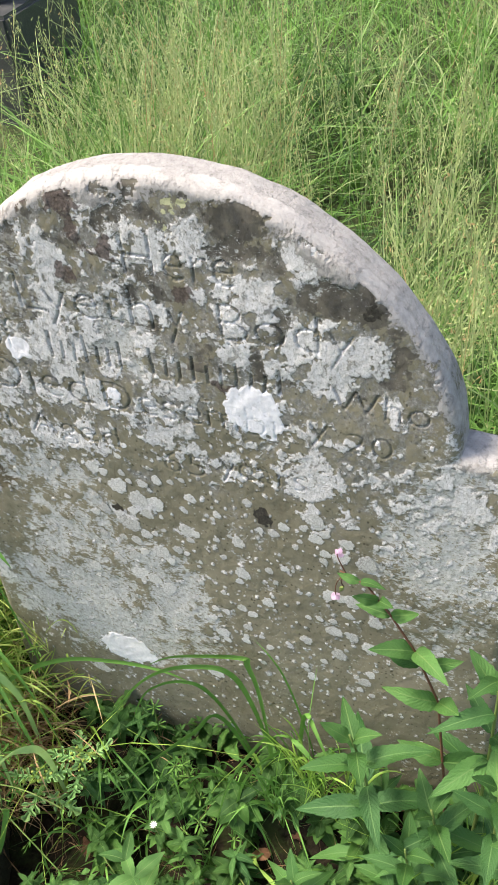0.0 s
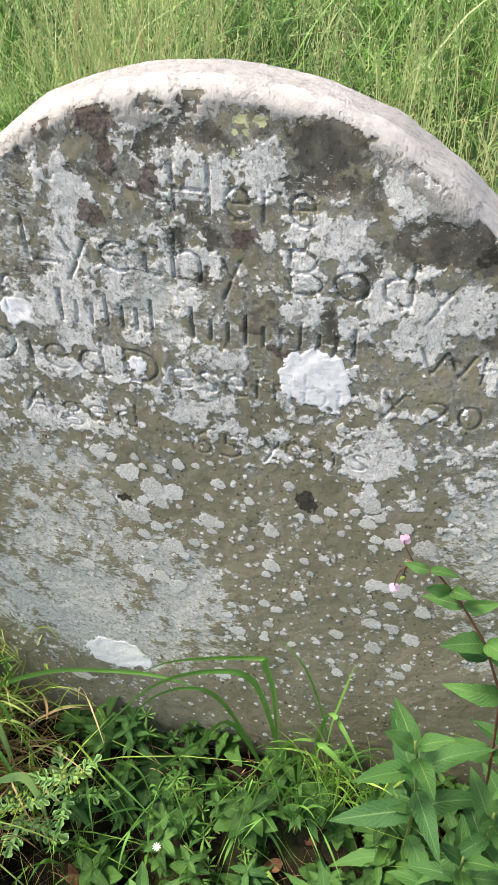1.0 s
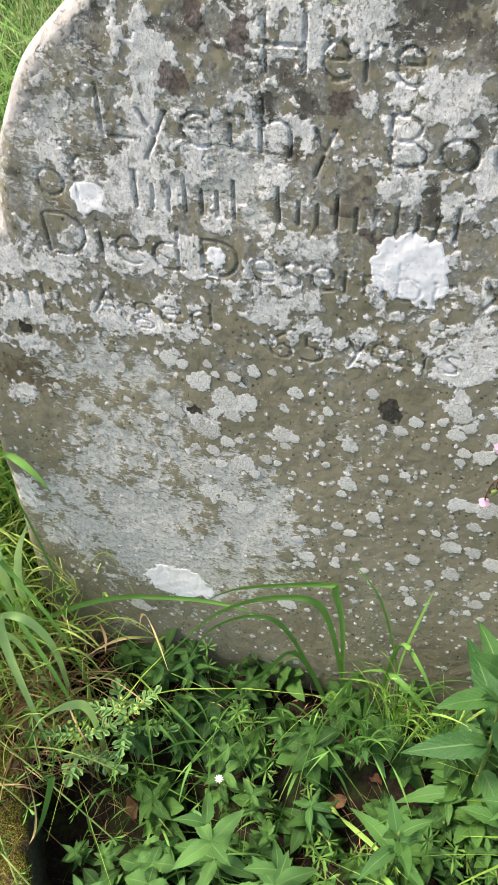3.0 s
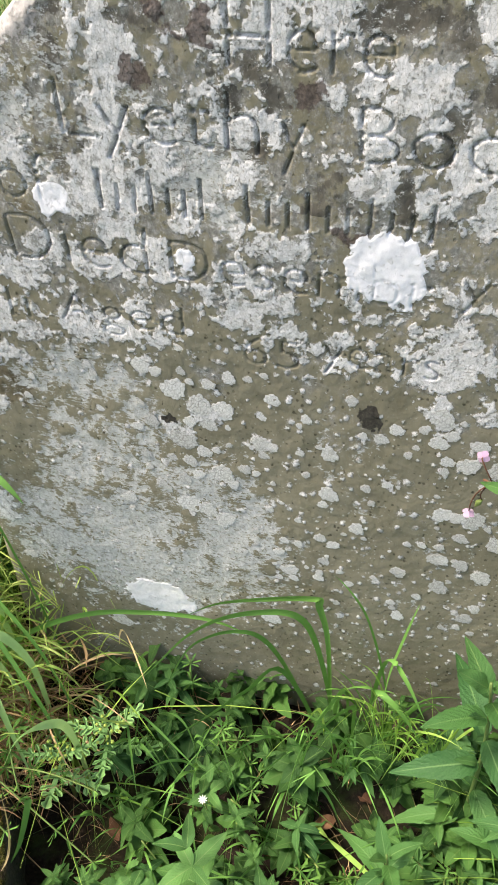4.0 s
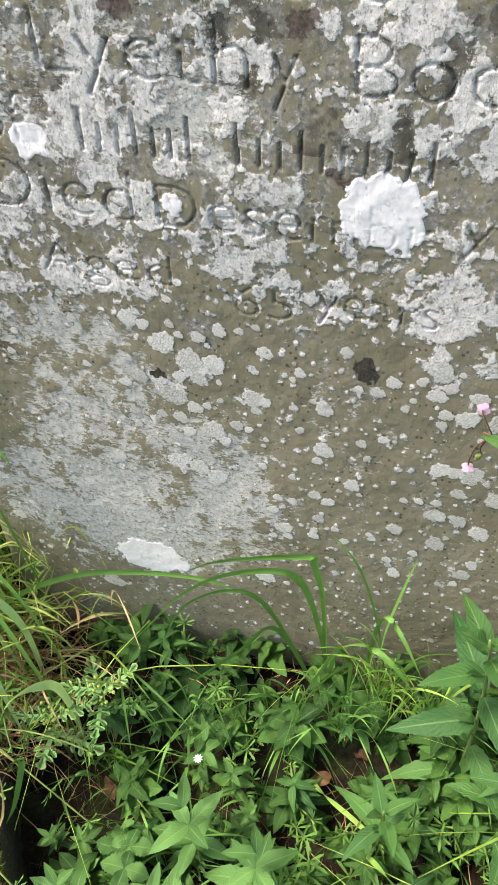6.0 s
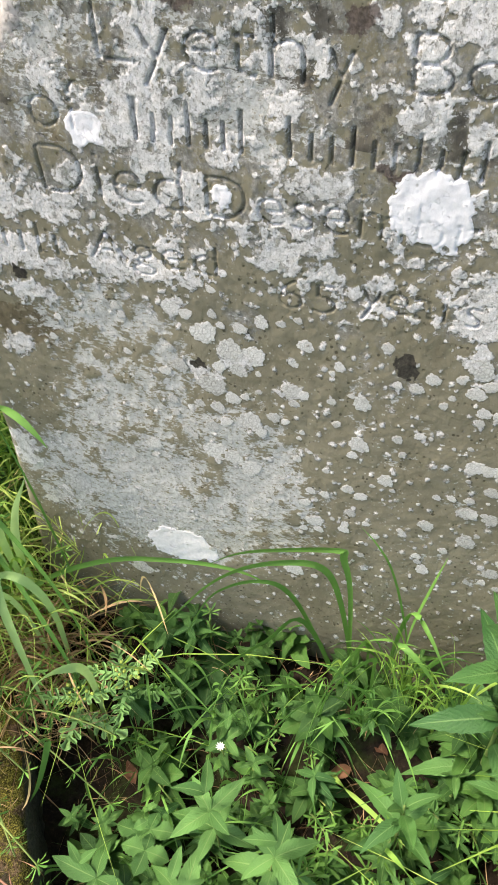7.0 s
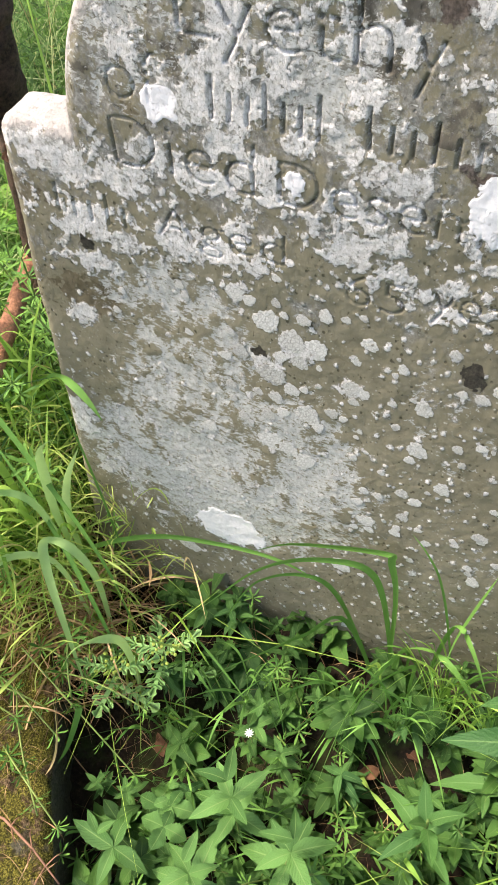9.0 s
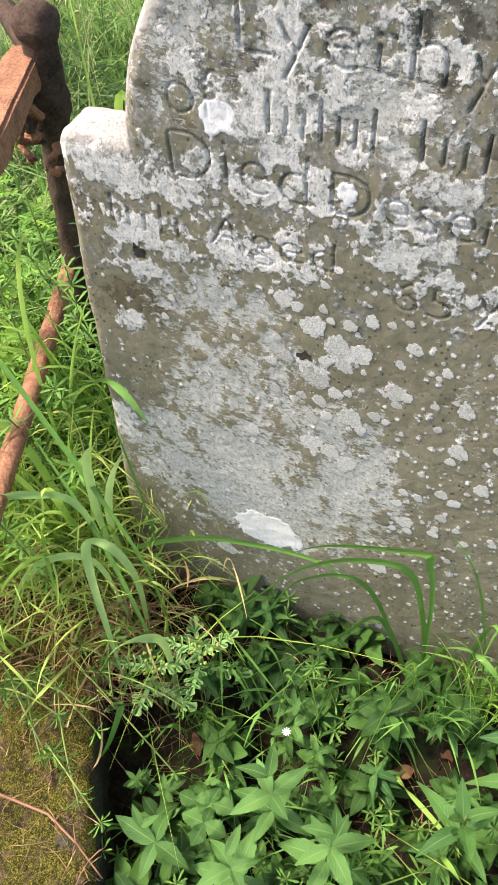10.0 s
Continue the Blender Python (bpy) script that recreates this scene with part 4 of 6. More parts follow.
def build_far_memorial():
    far = thing("granite_memorial", "low black granite memorial on a stepped base in long grass", "gravestone", (-1.98, 2.13, 0.05))

    def block(name, size, at, chamfer):
        bm = bmesh.new()
        bmesh.ops.create_cube(bm, size=1.0)
        bmesh.ops.scale(bm, vec=size, verts=bm.verts)
        bmesh.ops.bevel(bm, geom=bm.edges[:], offset=chamfer, segments=2, affect="EDGES")
        me = bpy.data.meshes.new(name)
        bm.to_mesh(me)
        bm.free()
        me.materials.append(GRANITE)
        part(name, me, far, Matrix.Translation(at))
    block("base", (0.95, 0.46, 0.46), (0, 0, 0.19), 0.012)
    block("upper_block", (0.76, 0.30, 0.60), (0, 0.03, 0.42 + 0.30), 0.010)


build_far_memorial()


# ---- long meadow grass behind and around ----
def blades(name, roots, heights, widths, lean, mat, seed, segs=5, curl=0.55):
    """Many grass blades in one mesh."""
    r = np.random.RandomState(seed)
    n = len(roots)
    az = r.uniform(0, 2 * np.pi, n)
    tilt = np.abs(r.normal(0, lean, n))
    out = np.stack([np.cos(az), np.sin(az)], 1)
    side = np.stack([-np.sin(az + r.normal(0, 0.9, n)), np.cos(az + r.normal(0, 0.9, n))], 1)
    bend = r.uniform(0.1, 1.0, n) * curl
    V, F = [], []
    for k in range(segs + 1):
        t = k / segs
        reach = heights * (np.sin(tilt) * t + bend * t ** 2.4)
        up = heights * (np.cos(tilt) * t - 0.45 * bend * t ** 3)
        w = widths * (1 - t ** 2.2) * 0.5 + 0.0002
        c = np.stack([roots[:, 0] + out[:, 0] * reach, roots[:, 1] + out[:, 1] * reach, roots[:, 2] + up], 1)
        s3 = np.concatenate([side * w[:, None], np.zeros((n, 1))], 1)
        V += [c - s3, c + s3]
    V = np.stack(V, 1)
    # none grows through the headstone
    near = np.abs(V[:, :, 0]) < 0.40
    through_it = (near & (V[:, :, 1] > -0.012) & (V[:, :, 1] < 0.055)).any(1) | ((roots[:, 1] > 0.05) & (near & (V[:, :, 1] < 0.055)).any(1)) | ((roots[:, 1] < 0) & (near & (V[:, :, 1] > -0.012)).any(1))
    V = V[~through_it]
    n = len(V)
    V = V.reshape(-1, 3)
    m = 2 * (segs + 1)
    b = (np.arange(n) * m)[:, None]
    for k in range(segs):
        F.append(np.concatenate([b + 2 * k, b + 2 * k + 1, b + 2 * k + 3, b + 2 * k + 2], 1))
    return mesh_from(name, V, np.concatenate(F), mat)


def scatter(n, x0, x1, y0, y1, seed, power=1.0):
    r = np.random.RandomState(seed)
    x = r.uniform(x0, x1, n)
    y = y0 + (y1 - y0) * r.rand(n) ** power
    return np.stack([x, y, ground_z(x, y) - 0.01], 1)


def outside_plot(p):
    """Clear of the headstone, the kerb and the railing's post."""
    ok = ~((np.abs(p[:, 0]) < 0.37) & (p[:, 1] < 0.085) & (p[:, 1] > -0.5))
    return p[ok]


r7 = np.random.RandomState(7)
roots = np.concatenate([scatter(15000, -1.7, 1.1, 0.07, 1.2, 1), scatter(34000, -4.2, 2.6, 0.9, 4.2, 2), scatter(12000, -9, 6, 3.8, 9, 3)])
roots = outside_plot(roots)
roots = roots[~((np.abs(roots[:, 0] + 1.98) < 0.49) & (np.abs(roots[:, 1] - 2.13) < 0.25))]
clump = fbm(roots[:, 0], roots[:, 1], 3.6, 93, 3)
roots = roots[(clump > -0.12) | (r7.rand(len(roots)) < 0.45)]
patchy = 0.74 + 0.75 * fbm(roots[:, 0], roots[:, 1], 1.9, 91, 3) + 0.5 * fbm(roots[:, 0], roots[:, 1], 5.5, 95, 2)
patchy *= np.where((np.abs(roots[:, 0] + 1.85) < 0.65) & (roots[:, 1] > 0.7) & (roots[:, 1] < 1.95), 0.30, 1)
tall = r7.rand(len(roots)) < 0.55
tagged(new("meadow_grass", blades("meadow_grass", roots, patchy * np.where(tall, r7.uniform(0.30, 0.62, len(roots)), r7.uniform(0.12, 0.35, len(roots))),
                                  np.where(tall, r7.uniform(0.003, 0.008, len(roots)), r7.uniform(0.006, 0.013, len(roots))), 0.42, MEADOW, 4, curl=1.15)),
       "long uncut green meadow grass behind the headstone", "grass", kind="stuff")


def seed_heads(name, roots, seed):
    """Loose panicles on thin stalks."""
    r = random.Random(seed)
    V, F = [], []
    for x, y, z in roots:
        h = r.uniform(0.40, 0.68) * (0.5 if abs(x + 1.85) < 0.65 and y < 2.4 else 1)
        az = r.uniform(0, 6.28)
        dx, dy = math.cos(az) * r.uniform(0.02, 0.16), math.sin(az) * r.uniform(0.02, 0.16)
        pts = [(x + dx * t * t, y + dy * t * t, z + h * (t - 0.06 * t ** 4)) for t in (0, 0.35, 0.7, 0.9, 1.0)]
        b = len(V)
        for p in pts:
            V += [(p[0] - 0.0008, p[1], p[2]), (p[0] + 0.0008, p[1], p[2])]
        F += [(b + 2 * k, b + 2 * k + 1, b + 2 * k + 3, b + 2 * k + 2) for k in range(4)]
        for k in range(r.randint(34, 60)):
            t = r.uniform(0.66, 1.02)
            s = (1.04 - t) * 0.11 + 0.004
            c = Vector((x + dx * t * t + r.uniform(-s, s), y + dy * t * t + r.uniform(-s, s), z + h * (t - 0.06 * t ** 4) + r.uniform(-0.01, 0.01)))
            d = Vector((r.uniform(-1, 1), r.uniform(-1, 1), r.uniform(0.2, 1.6))).normalized() * r.uniform(0.003, 0.007)
            w = d.cross(Vector((r.uniform(-1, 1), r.uniform(-1, 1), 0.3))).normalized() * 0.0013
            b = len(V)
            V += [c - d, c + w, c + d, c - w]
            F.append((b, b + 1, b + 2, b + 3))
            if k % 2:
                q = max(t - 0.07, 0.6)
                a = Vector((x + dx * q * q, y + dy * q * q, z + h * (q - 0.06 * q ** 4)))
                b = len(V)
                V += [a, a + Vector((0.0005, 0, 0)), c - d + Vector((0.0004, 0, 0)), c - d]
                F.append((b, b + 1, b + 2, b + 3))
    return mesh_from(name, V, F, SEED)


tagged(new("seed_heads", seed_heads("seed_heads", outside_plot(np.concatenate([scatter(340, -1.5, 1.0, 0.25, 1.6, 12), scatter(620, -3.2, 1.8, 1.2, 3.8, 13), scatter(110, -0.75, -0.35, 1.05, 1.5, 14), scatter(90, 0.0, 0.5, 0.5, 0.9, 15)])), 3)),
       "pale feathery grass seed heads above the meadow", "grass", kind="stuff")

# ---- plants at the foot of the stone ----
def ribbon(points, width, fold=0.25, taper=4.5, twist=0.0):
    """A grass blade along points, creased along its middle."""
    P = [Vector(p) for p in points]
    n = len(P)
    V, F = [], []
    for i, p in enumerate(P):
        t = i / (n - 1)
        d = (P[min(i + 1, n - 1)] - P[max(i - 1, 0)]).normalized()
        ref = Vector((math.sin(twist + 0.8 * t), -math.cos(twist + 0.8 * t), 0.15))
        s = d.cross(ref)
        s = s.normalized() if s.length > 1e-3 else Vector((1, 0, 0))
        u = s.cross(d)
        w = width * 0.5 * (0.30 + 0.70 * min(1, 2.2 * t)) * max(0.02, 1 - t ** taper)
        V += [p - s * w + u * w * fold, p, p + s * w + u * w * fold]
    for i in range(n - 1):
        for k in range(2):
            q = 3 * i + k
            F.append((q, q + 1, q + 4, q + 3))
    return V, F


def gz(x, y):
    return float(ground_z(np.array([x]), np.array([y]))[0])


LANCE = [leaf_mesh("leaf", LEAF, 0.33, 18, d, 0.45, 0.05, 0.36, 0.05, s) for s, d in ((1, 0.10), (2, 0.30), (3, 0.55), (4, 0.85))]
LANCE_Y = [leaf_mesh("leaf", LEAF_YOUNG, 0.38, 14, d, 0.5, 0.04, 0.38, 0.05, s) for s, d in ((5, 0.05), (6, 0.3), (7, 0.6))]
OVAL = [leaf_mesh("leaf", LEAF_DULL, 0.54, 14, d, 0.4, 0.03, 0.44, 0.07, s) for s, d in ((8, 0.1), (9, 0.4), (10, 0.8))]
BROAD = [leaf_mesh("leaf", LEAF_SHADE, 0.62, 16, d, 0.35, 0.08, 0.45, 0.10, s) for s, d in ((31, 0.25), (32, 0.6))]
ROUND = [leaf_mesh("leaf", LEAF_YOUNG, 0.72, 14, d, 0.35, 0.09, 0.5, 0.06, s) for s, d in ((11, 0.2), (12, 0.5))]


def leafy_stem(ob, pts, rad, mat, meshes, nodes, size, lift=0.35, spin=0.0, seed=0, tip_young=None):
    """A stem along pts with crossed pairs of leaves at its nodes."""
    r = random.Random(seed)
    n = len(pts)
    v, f = tube(pts, [rad * (1 - 0.6 * i / (n - 1)) for i in range(n)], 7)
    part("stem", mesh_from("stem", v, f, mat), ob)
    for k, t in enumerate(nodes):
        i = min(int(t * (n - 1)), n - 2)
        p = Vector(pts[i]).lerp(Vector(pts[i + 1]), t * (n - 1) - i)
        ax = (Vector(pts[i + 1]) - Vector(pts[i])).normalized()
        a = spin + (math.pi / 2) * k + r.uniform(-0.25, 0.25)
        e1 = ax.cross(Vector((0.2, 1, 0.1))).normalized()
        e2 = ax.cross(e1)
        late = (k + 1) / len(nodes)
        for h in (0, math.pi):
            d = e1 * math.cos(a + h) + e2 * math.sin(a + h)
            rise = lift + 0.9 * late ** 3 + r.uniform(-0.15, 0.15)
            L = size(late) * r.uniform(0.85, 1.12)
            src = tip_young if tip_young and late > 0.8 else meshes
            part("leaf", r.choice(src), ob, aim(p + d * rad * 0.6, d + ax * rise, L, r.uniform(-0.3, 0.3), ax))
            if late < 0.75 and r.random() < 0.5:
                part("leaf", r.choice(meshes), ob, aim(p + d * rad, d * 0.8 + ax, L * 0.36, r.uniform(-0.4, 0.4), ax))


def willowherb(name, label, at, pts, size, nodes, spin, seed, mat=STEM, rad=0.0034, meshes=None, young=True):
    ob = thing(name, label, "plant", at, "willowherbs by the headstone")
    P = [Vector(p) - Vector(at) for p in pts]
    leafy_stem(ob, P, rad, mat, meshes or LANCE, nodes, size, spin=spin, seed=seed, tip_young=LANCE_Y if young else None)
    return ob


W1 = willowherb("willowherb", "leafy green willowherb in front of the headstone", (0.228, -0.105, -0.02),
                bezier((0.228, -0.105, -0.02), (0.236, -0.10, 0.24), (0.202, -0.135, 0.462), 14), lambda q: 0.082 - 0.034 * q ** 3,
                (0.22, 0.40, 0.56, 0.70, 0.82, 0.91, 0.97), 0.5, 3)
willowherb("willowherb", "tall leafy green willowherb against the headstone", (0.345, -0.07, 0.0),
           bezier((0.345, -0.07, 0.0), (0.35, -0.06, 0.3), (0.335, -0.075, 0.555), 14), lambda q: 0.080 - 0.04 * q ** 3,
           (0.2, 0.32, 0.44, 0.55, 0.65, 0.75, 0.84, 0.91, 0.97), 1.1, 5)
willowherb("willowherb", "short leafy green willowherb among ground weeds", (0.285, -0.16, -0.01),
           bezier((0.285, -0.16, -0.01), (0.29, -0.15, 0.15), (0.275, -0.165, 0.30), 12), lambda q: 0.075 - 0.035 * q ** 3,
           (0.2, 0.36, 0.5, 0.63, 0.75, 0.86, 0.95), 0.2, 8)
willowherb("willowherb", "short leafy green willowherb among ground weeds", (0.15, -0.19, -0.01),
           bezier((0.15, -0.19, -0.01), (0.155, -0.19, 0.10), (0.148, -0.20, 0.185), 10), lambda q: 0.065 - 0.03 * q ** 3,
           (0.25, 0.45, 0.63, 0.8, 0.93), 0.8, 9)
willowherb("willowherb", "short leafy green willowherb among ground weeds", (0.40, -0.14, 0.0),
           bezier((0.40, -0.14, 0.0), (0.40, -0.13, 0.15), (0.392, -0.14, 0.36), 12), lambda q: 0.08 - 0.035 * q ** 3,
           (0.2, 0.36, 0.5, 0.63, 0.75, 0.86, 0.95), 0.6, 12)


for x, y, h, sp, sd in ((0.305, -0.115, 0.35, 0.9, 31), (0.365, -0.105, 0.44, 0.3, 32), (0.33, -0.20, 0.25, 1.3, 33)):
    willowherb("willowherb", "leafy green willowherb among others by the headstone", (x, y, -0.01),
               bezier((x, y, -0.01), (x + 0.01, y, h * 0.6), (x - 0.01, y - 0.02, h), 12), lambda q: 0.078 - 0.035 * q ** 3,
               (0.2, 0.36, 0.5, 0.63, 0.75, 0.86, 0.95), sp, sd)


def flowering_willowherb():
    at = Vector((0.322, -0.06, 0.02))
    ob = thing("willowherb", "willowherb with dark red stem and small pink flowers", "plant", at, "willowherbs by the headstone")
    ctl = [Vector(p) - at for p in ((0.322, -0.06, 0.02), (0.30, -0.062, 0.28), (0.280, -0.06, 0.445), (0.250, -0.058, 0.525), (0.222, -0.055, 0.572), (0.195, -0.048, 0.602), (0.165, -0.04, 0.605))]
    pts = []
    for i in range(len(ctl) - 1):
        pts += [ctl[i].lerp(ctl[i + 1], k / 4) for k in range(4)]
    pts.append(ctl[-1])
    v, f = tube(pts, [0.0019 - 0.0011 * i / len(pts) for i in range(len(pts))], 7)
    part("stem", mesh_from("stem", v, f, STEM_RED), ob, label="dark red stem")
    r = random.Random(4)
    for k, (i, L) in enumerate(((2, 0.075), (5, 0.070), (8, 0.058), (11, 0.055), (12, 0.052), (16, 0.038), (18, 0.032), (21, 0.026))):
        ax = (pts[min(i + 1, len(pts) - 1)] - pts[i]).normalized()
        for h in (-1, 1):
            d = Vector((h * (1 if k % 2 else 0.6), -0.25 - 0.35 * (k % 2 == 0), 0.35)) + ax * 0.4
            part("leaf", LANCE_Y[(k + (h > 0)) % 3], ob, aim(pts[i], d, L * r.uniform(0.85, 1.1), r.uniform(-0.5, 0.5), (0.1, -0.5, 0.8)))
    # two nodding stalks with buds and flowers
    for q, (end, flower) in enumerate((((0.161, -0.035, 0.624), True), ((0.160, -0.04, 0.564), True), ((0.168, -0.038, 0.578), False))):
        e = Vector(end) - at
        a = pts[-2]
        st = bezier(a, (a + e) / 2 + Vector((-0.008, 0, 0.014 - 0.008 * q)), e, 7)
        v, f = tube(st, [0.0006] * 7, 6)
        stalk = part("flower_stalk", mesh_from("flower_stalk", v, f, STEM_RED), ob)
        if flower:
            dirn = (e - st[-2]).normalized()
            side = dirn.cross(Vector((0.1, 0.9, 0.3))).normalized()
            up = dirn.cross(side)
            for k in range(4):
                w = math.pi / 2 * k + 0.4
                part("petal", PETAL_MESH, stalk, aim(e, dirn * 0.7 + side * math.cos(w) + up * math.sin(w), 0.0068, 0, dirn), "pale pink notched petal")
        else:
            v, f = tube([e, e + Vector((-0.002, 0, -0.004)), e + Vector((-0.004, 0, -0.010))], [0.0012, 0.0026, 0.0006], 7)
            part("bud", mesh_from("bud", v, f, STEM), stalk)


PETAL_MESH = leaf_mesh("petal", PETAL, 0.85, 6, 0.1, 0.2, 0, 0.62, 0.03, 2)
flowering_willowherb()


def star_plant(at, n, size, meshes, seed, rise=0.5, name="ground_weed", label="low broad-leaved green weed at the foot of the headstone"):
    """A rosette or short shoot seen from above."""
    r = random.Random(seed)
    base = Vector((at[0], at[1], gz(at[0], at[1]) - 0.004))
    ob = thing(name, label, "plant", base, "ground weeds")
    top = Vector((r.uniform(-0.01, 0.01), r.uniform(-0.01, 0.01), max(at[2] - base.z, 0.01)))
    v, f = tube([(0, 0, 0), top * 0.5 + Vector((r.uniform(-0.004, 0.004), 0, 0)), top], [0.0016, 0.0014, 0.0009], 6)
    part("stem", mesh_from("stem", v, f, STEM), ob)
    tiers = max(1, n // 4)
    for k in range(n):
        tier = k // 4
        a = math.pi / 2 * (k % 4) + tier * 0.8 + r.uniform(-0.2, 0.2)
        up = rise * (0.25 + 0.9 * tier / tiers) + r.uniform(-0.12, 0.12)
        h = top * (0.45 + 0.55 * (tier + 1) / tiers)
        part("leaf", r.choice(meshes), ob, aim(h, (math.cos(a), math.sin(a), up), size * r.uniform(0.75, 1.15) * (1 - 0.4 * tier / tiers), r.uniform(-0.35, 0.35)))
    return ob


MINT = "pale green lance-leaved shoot in front of the headstone"
star_plant((-0.043, -0.258, 0.150), 10, 0.056, LANCE_Y, 1, 0.25, label=MINT)
star_plant((0.020, -0.285, 0.150), 10, 0.058, LANCE_Y, 2, 0.25, label=MINT)
star_plant((-0.055, -0.335, 0.140), 9, 0.052, LANCE_Y, 3, 0.25, label=MINT)
star_plant((-0.150, -0.330, 0.100), 6, 0.050, LANCE_Y, 4, 0.5, label=MINT)
star_plant((-0.145, -0.100, 0.066), 9, 0.042, LANCE_Y, 5, 0.3, label=MINT)
star_plant((-0.075, -0.150, 0.070), 9, 0.040, LANCE_Y, 6, 0.3, label=MINT)
ELDER = "bright green trifoliate weed with rounded toothed leaves"
for i, p in enumerate(((-0.128, -0.275, 0.085), (-0.108, -0.300, 0.095), (-0.150, -0.262, 0.05))):
    star_plant(p, 5 if i < 2 else 4, 0.027, ROUND, 20 + i, 0.2, label=ELDER)
protos = [star_plant((-0.9 - 0.1 * i, -3.0, 0.035 + 0.015 * (i % 4)), 12 + 4 * (i % 3), 0.029 + 0.004 * (i % 4), (OVAL, OVAL + LANCE_Y[:1], LANCE, OVAL)[i % 4], 40 + i, 0.35) for i in range(8)]
r = random.Random(6)
spots = []
while len(spots) < 196:
    x, y = r.uniform(-0.24, 0.42), r.uniform(-0.50, -0.015)
    gap = math.hypot((x - 0.10) / 0.035, (y + 0.10) / 0.05) < 1 or x < -0.16 and y > -0.26 and r.random() < 0.6 or math.hypot((x + 0.17) / 0.05, (y + 0.24) / 0.06) < 1
    if gap or any(math.hypot(x - a, y - b) < 0.0150 for a, b in spots):
        continue
    spots.append((x, y))
for k, (x, y) in enumerate(spots):
    p = protos[k % 8]
    s = r.uniform(0.75, 1.35)
    copy_thing(p, Matrix.Translation((x, y, gz(x, y) - 0.004)) @ Matrix.Rotation(r.uniform(0, 6.28), 4, "Z") @ Matrix.Rotation(r.uniform(-0.5, 0.5), 4, "X") @ Matrix.Rotation(r.uniform(-0.4, 0.4), 4, "Y") @ Matrix.Scale(s, 4))
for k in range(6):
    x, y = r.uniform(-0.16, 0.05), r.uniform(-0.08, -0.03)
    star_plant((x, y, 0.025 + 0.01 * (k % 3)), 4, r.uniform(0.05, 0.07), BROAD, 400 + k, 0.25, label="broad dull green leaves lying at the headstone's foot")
tiny = [star_plant((-0.9 - 0.1 * i, -3.2, 0.045 + 0.012 * i), 12, 0.017 + 0.002 * i, LANCE_Y + OVAL[:1], 140 + i, 0.45, label="small pale green weed among the larger leaves") for i in range(3)]
for k in range(70):
    x, y = r.uniform(-0.22, 0.40), r.uniform(-0.42, -0.02)
    copy_thing(tiny[k % 3], Matrix.Translation((x, y, gz(x, y) - 0.004)) @ Matrix.Rotation(r.uniform(0, 6.28), 4, "Z") @ Matrix.Rotation(r.uniform(-0.3, 0.3), 4, "X") @ Matrix.Scale(r.uniform(0.9, 1.5), 4))
for p in protos + tiny:
    x, y = r.uniform(0.0, 0.35), r.uniform(-0.62, -0.50)
    p.matrix_basis = Matrix.Translation((x, y, gz(x, y) - 0.004))


def lobed_leaf(seed):
    """A leaf cut to the rib into pairs of toothed lobes, unit length along +y."""
    rr = random.Random(seed)
    V, F = [], []

    def lobe(t, ang, L, w):
        z = -0.35 * t * t
        d, q = Vector((math.sin(ang), math.cos(ang), 0.12)), Vector((math.cos(ang), -math.sin(ang), 0))
        o = Vector((0, t, z))
        outline = ((0.0, 0.50), (0.25, 0.52), (0.45, 0.70), (0.62, 0.98), (0.78, 0.92), (0.92, 0.55), (1.0, 0.0))
        mid = len(V)
        V.extend([o + d * (L * u) - Vector((0, 0, 0.15 * L * u * u)) for u, _ in outline])
        for sgn in (-1, 1):
            at = len(V)
            V.extend([o + d * (L * u) + q * (sgn * w * h * rr.uniform(0.8, 1.15)) + Vector((0, 0, 0.10 * w * h - 0.15 * L * u * u)) for u, h in outline])
            F.extend([(mid + i, mid + i + 1, at + i + 1, at + i) for i in range(6)])

    for k in range(4):
        t = 0.16 + 0.17 * k
        L = 0.29 * math.sin(math.pi * (0.18 + 0.62 * (k + 0.5) / 4)) * rr.uniform(0.85, 1.1)
        for sgn in (-1, 1):
            lobe(t + rr.uniform(-0.02, 0.02), sgn * rr.uniform(0.85, 1.15), L, 0.062)
    lobe(0.74, 0.0, 0.27, 0.12)
    n = len(V)
    for i in range(9):
        t = i / 10
        V += [Vector((-0.05, t, -0.35 * t * t)), Vector((0.05, t, -0.35 * t * t))]
    F += [(n + 2 * i, n + 2 * i + 1, n + 2 * i + 3, n + 2 * i + 2) for i in range(8)]
    return mesh_from("leaf", V, F, LEAF_GREY)


LOBED = [lobed_leaf(s) for s in (1, 2, 3)]


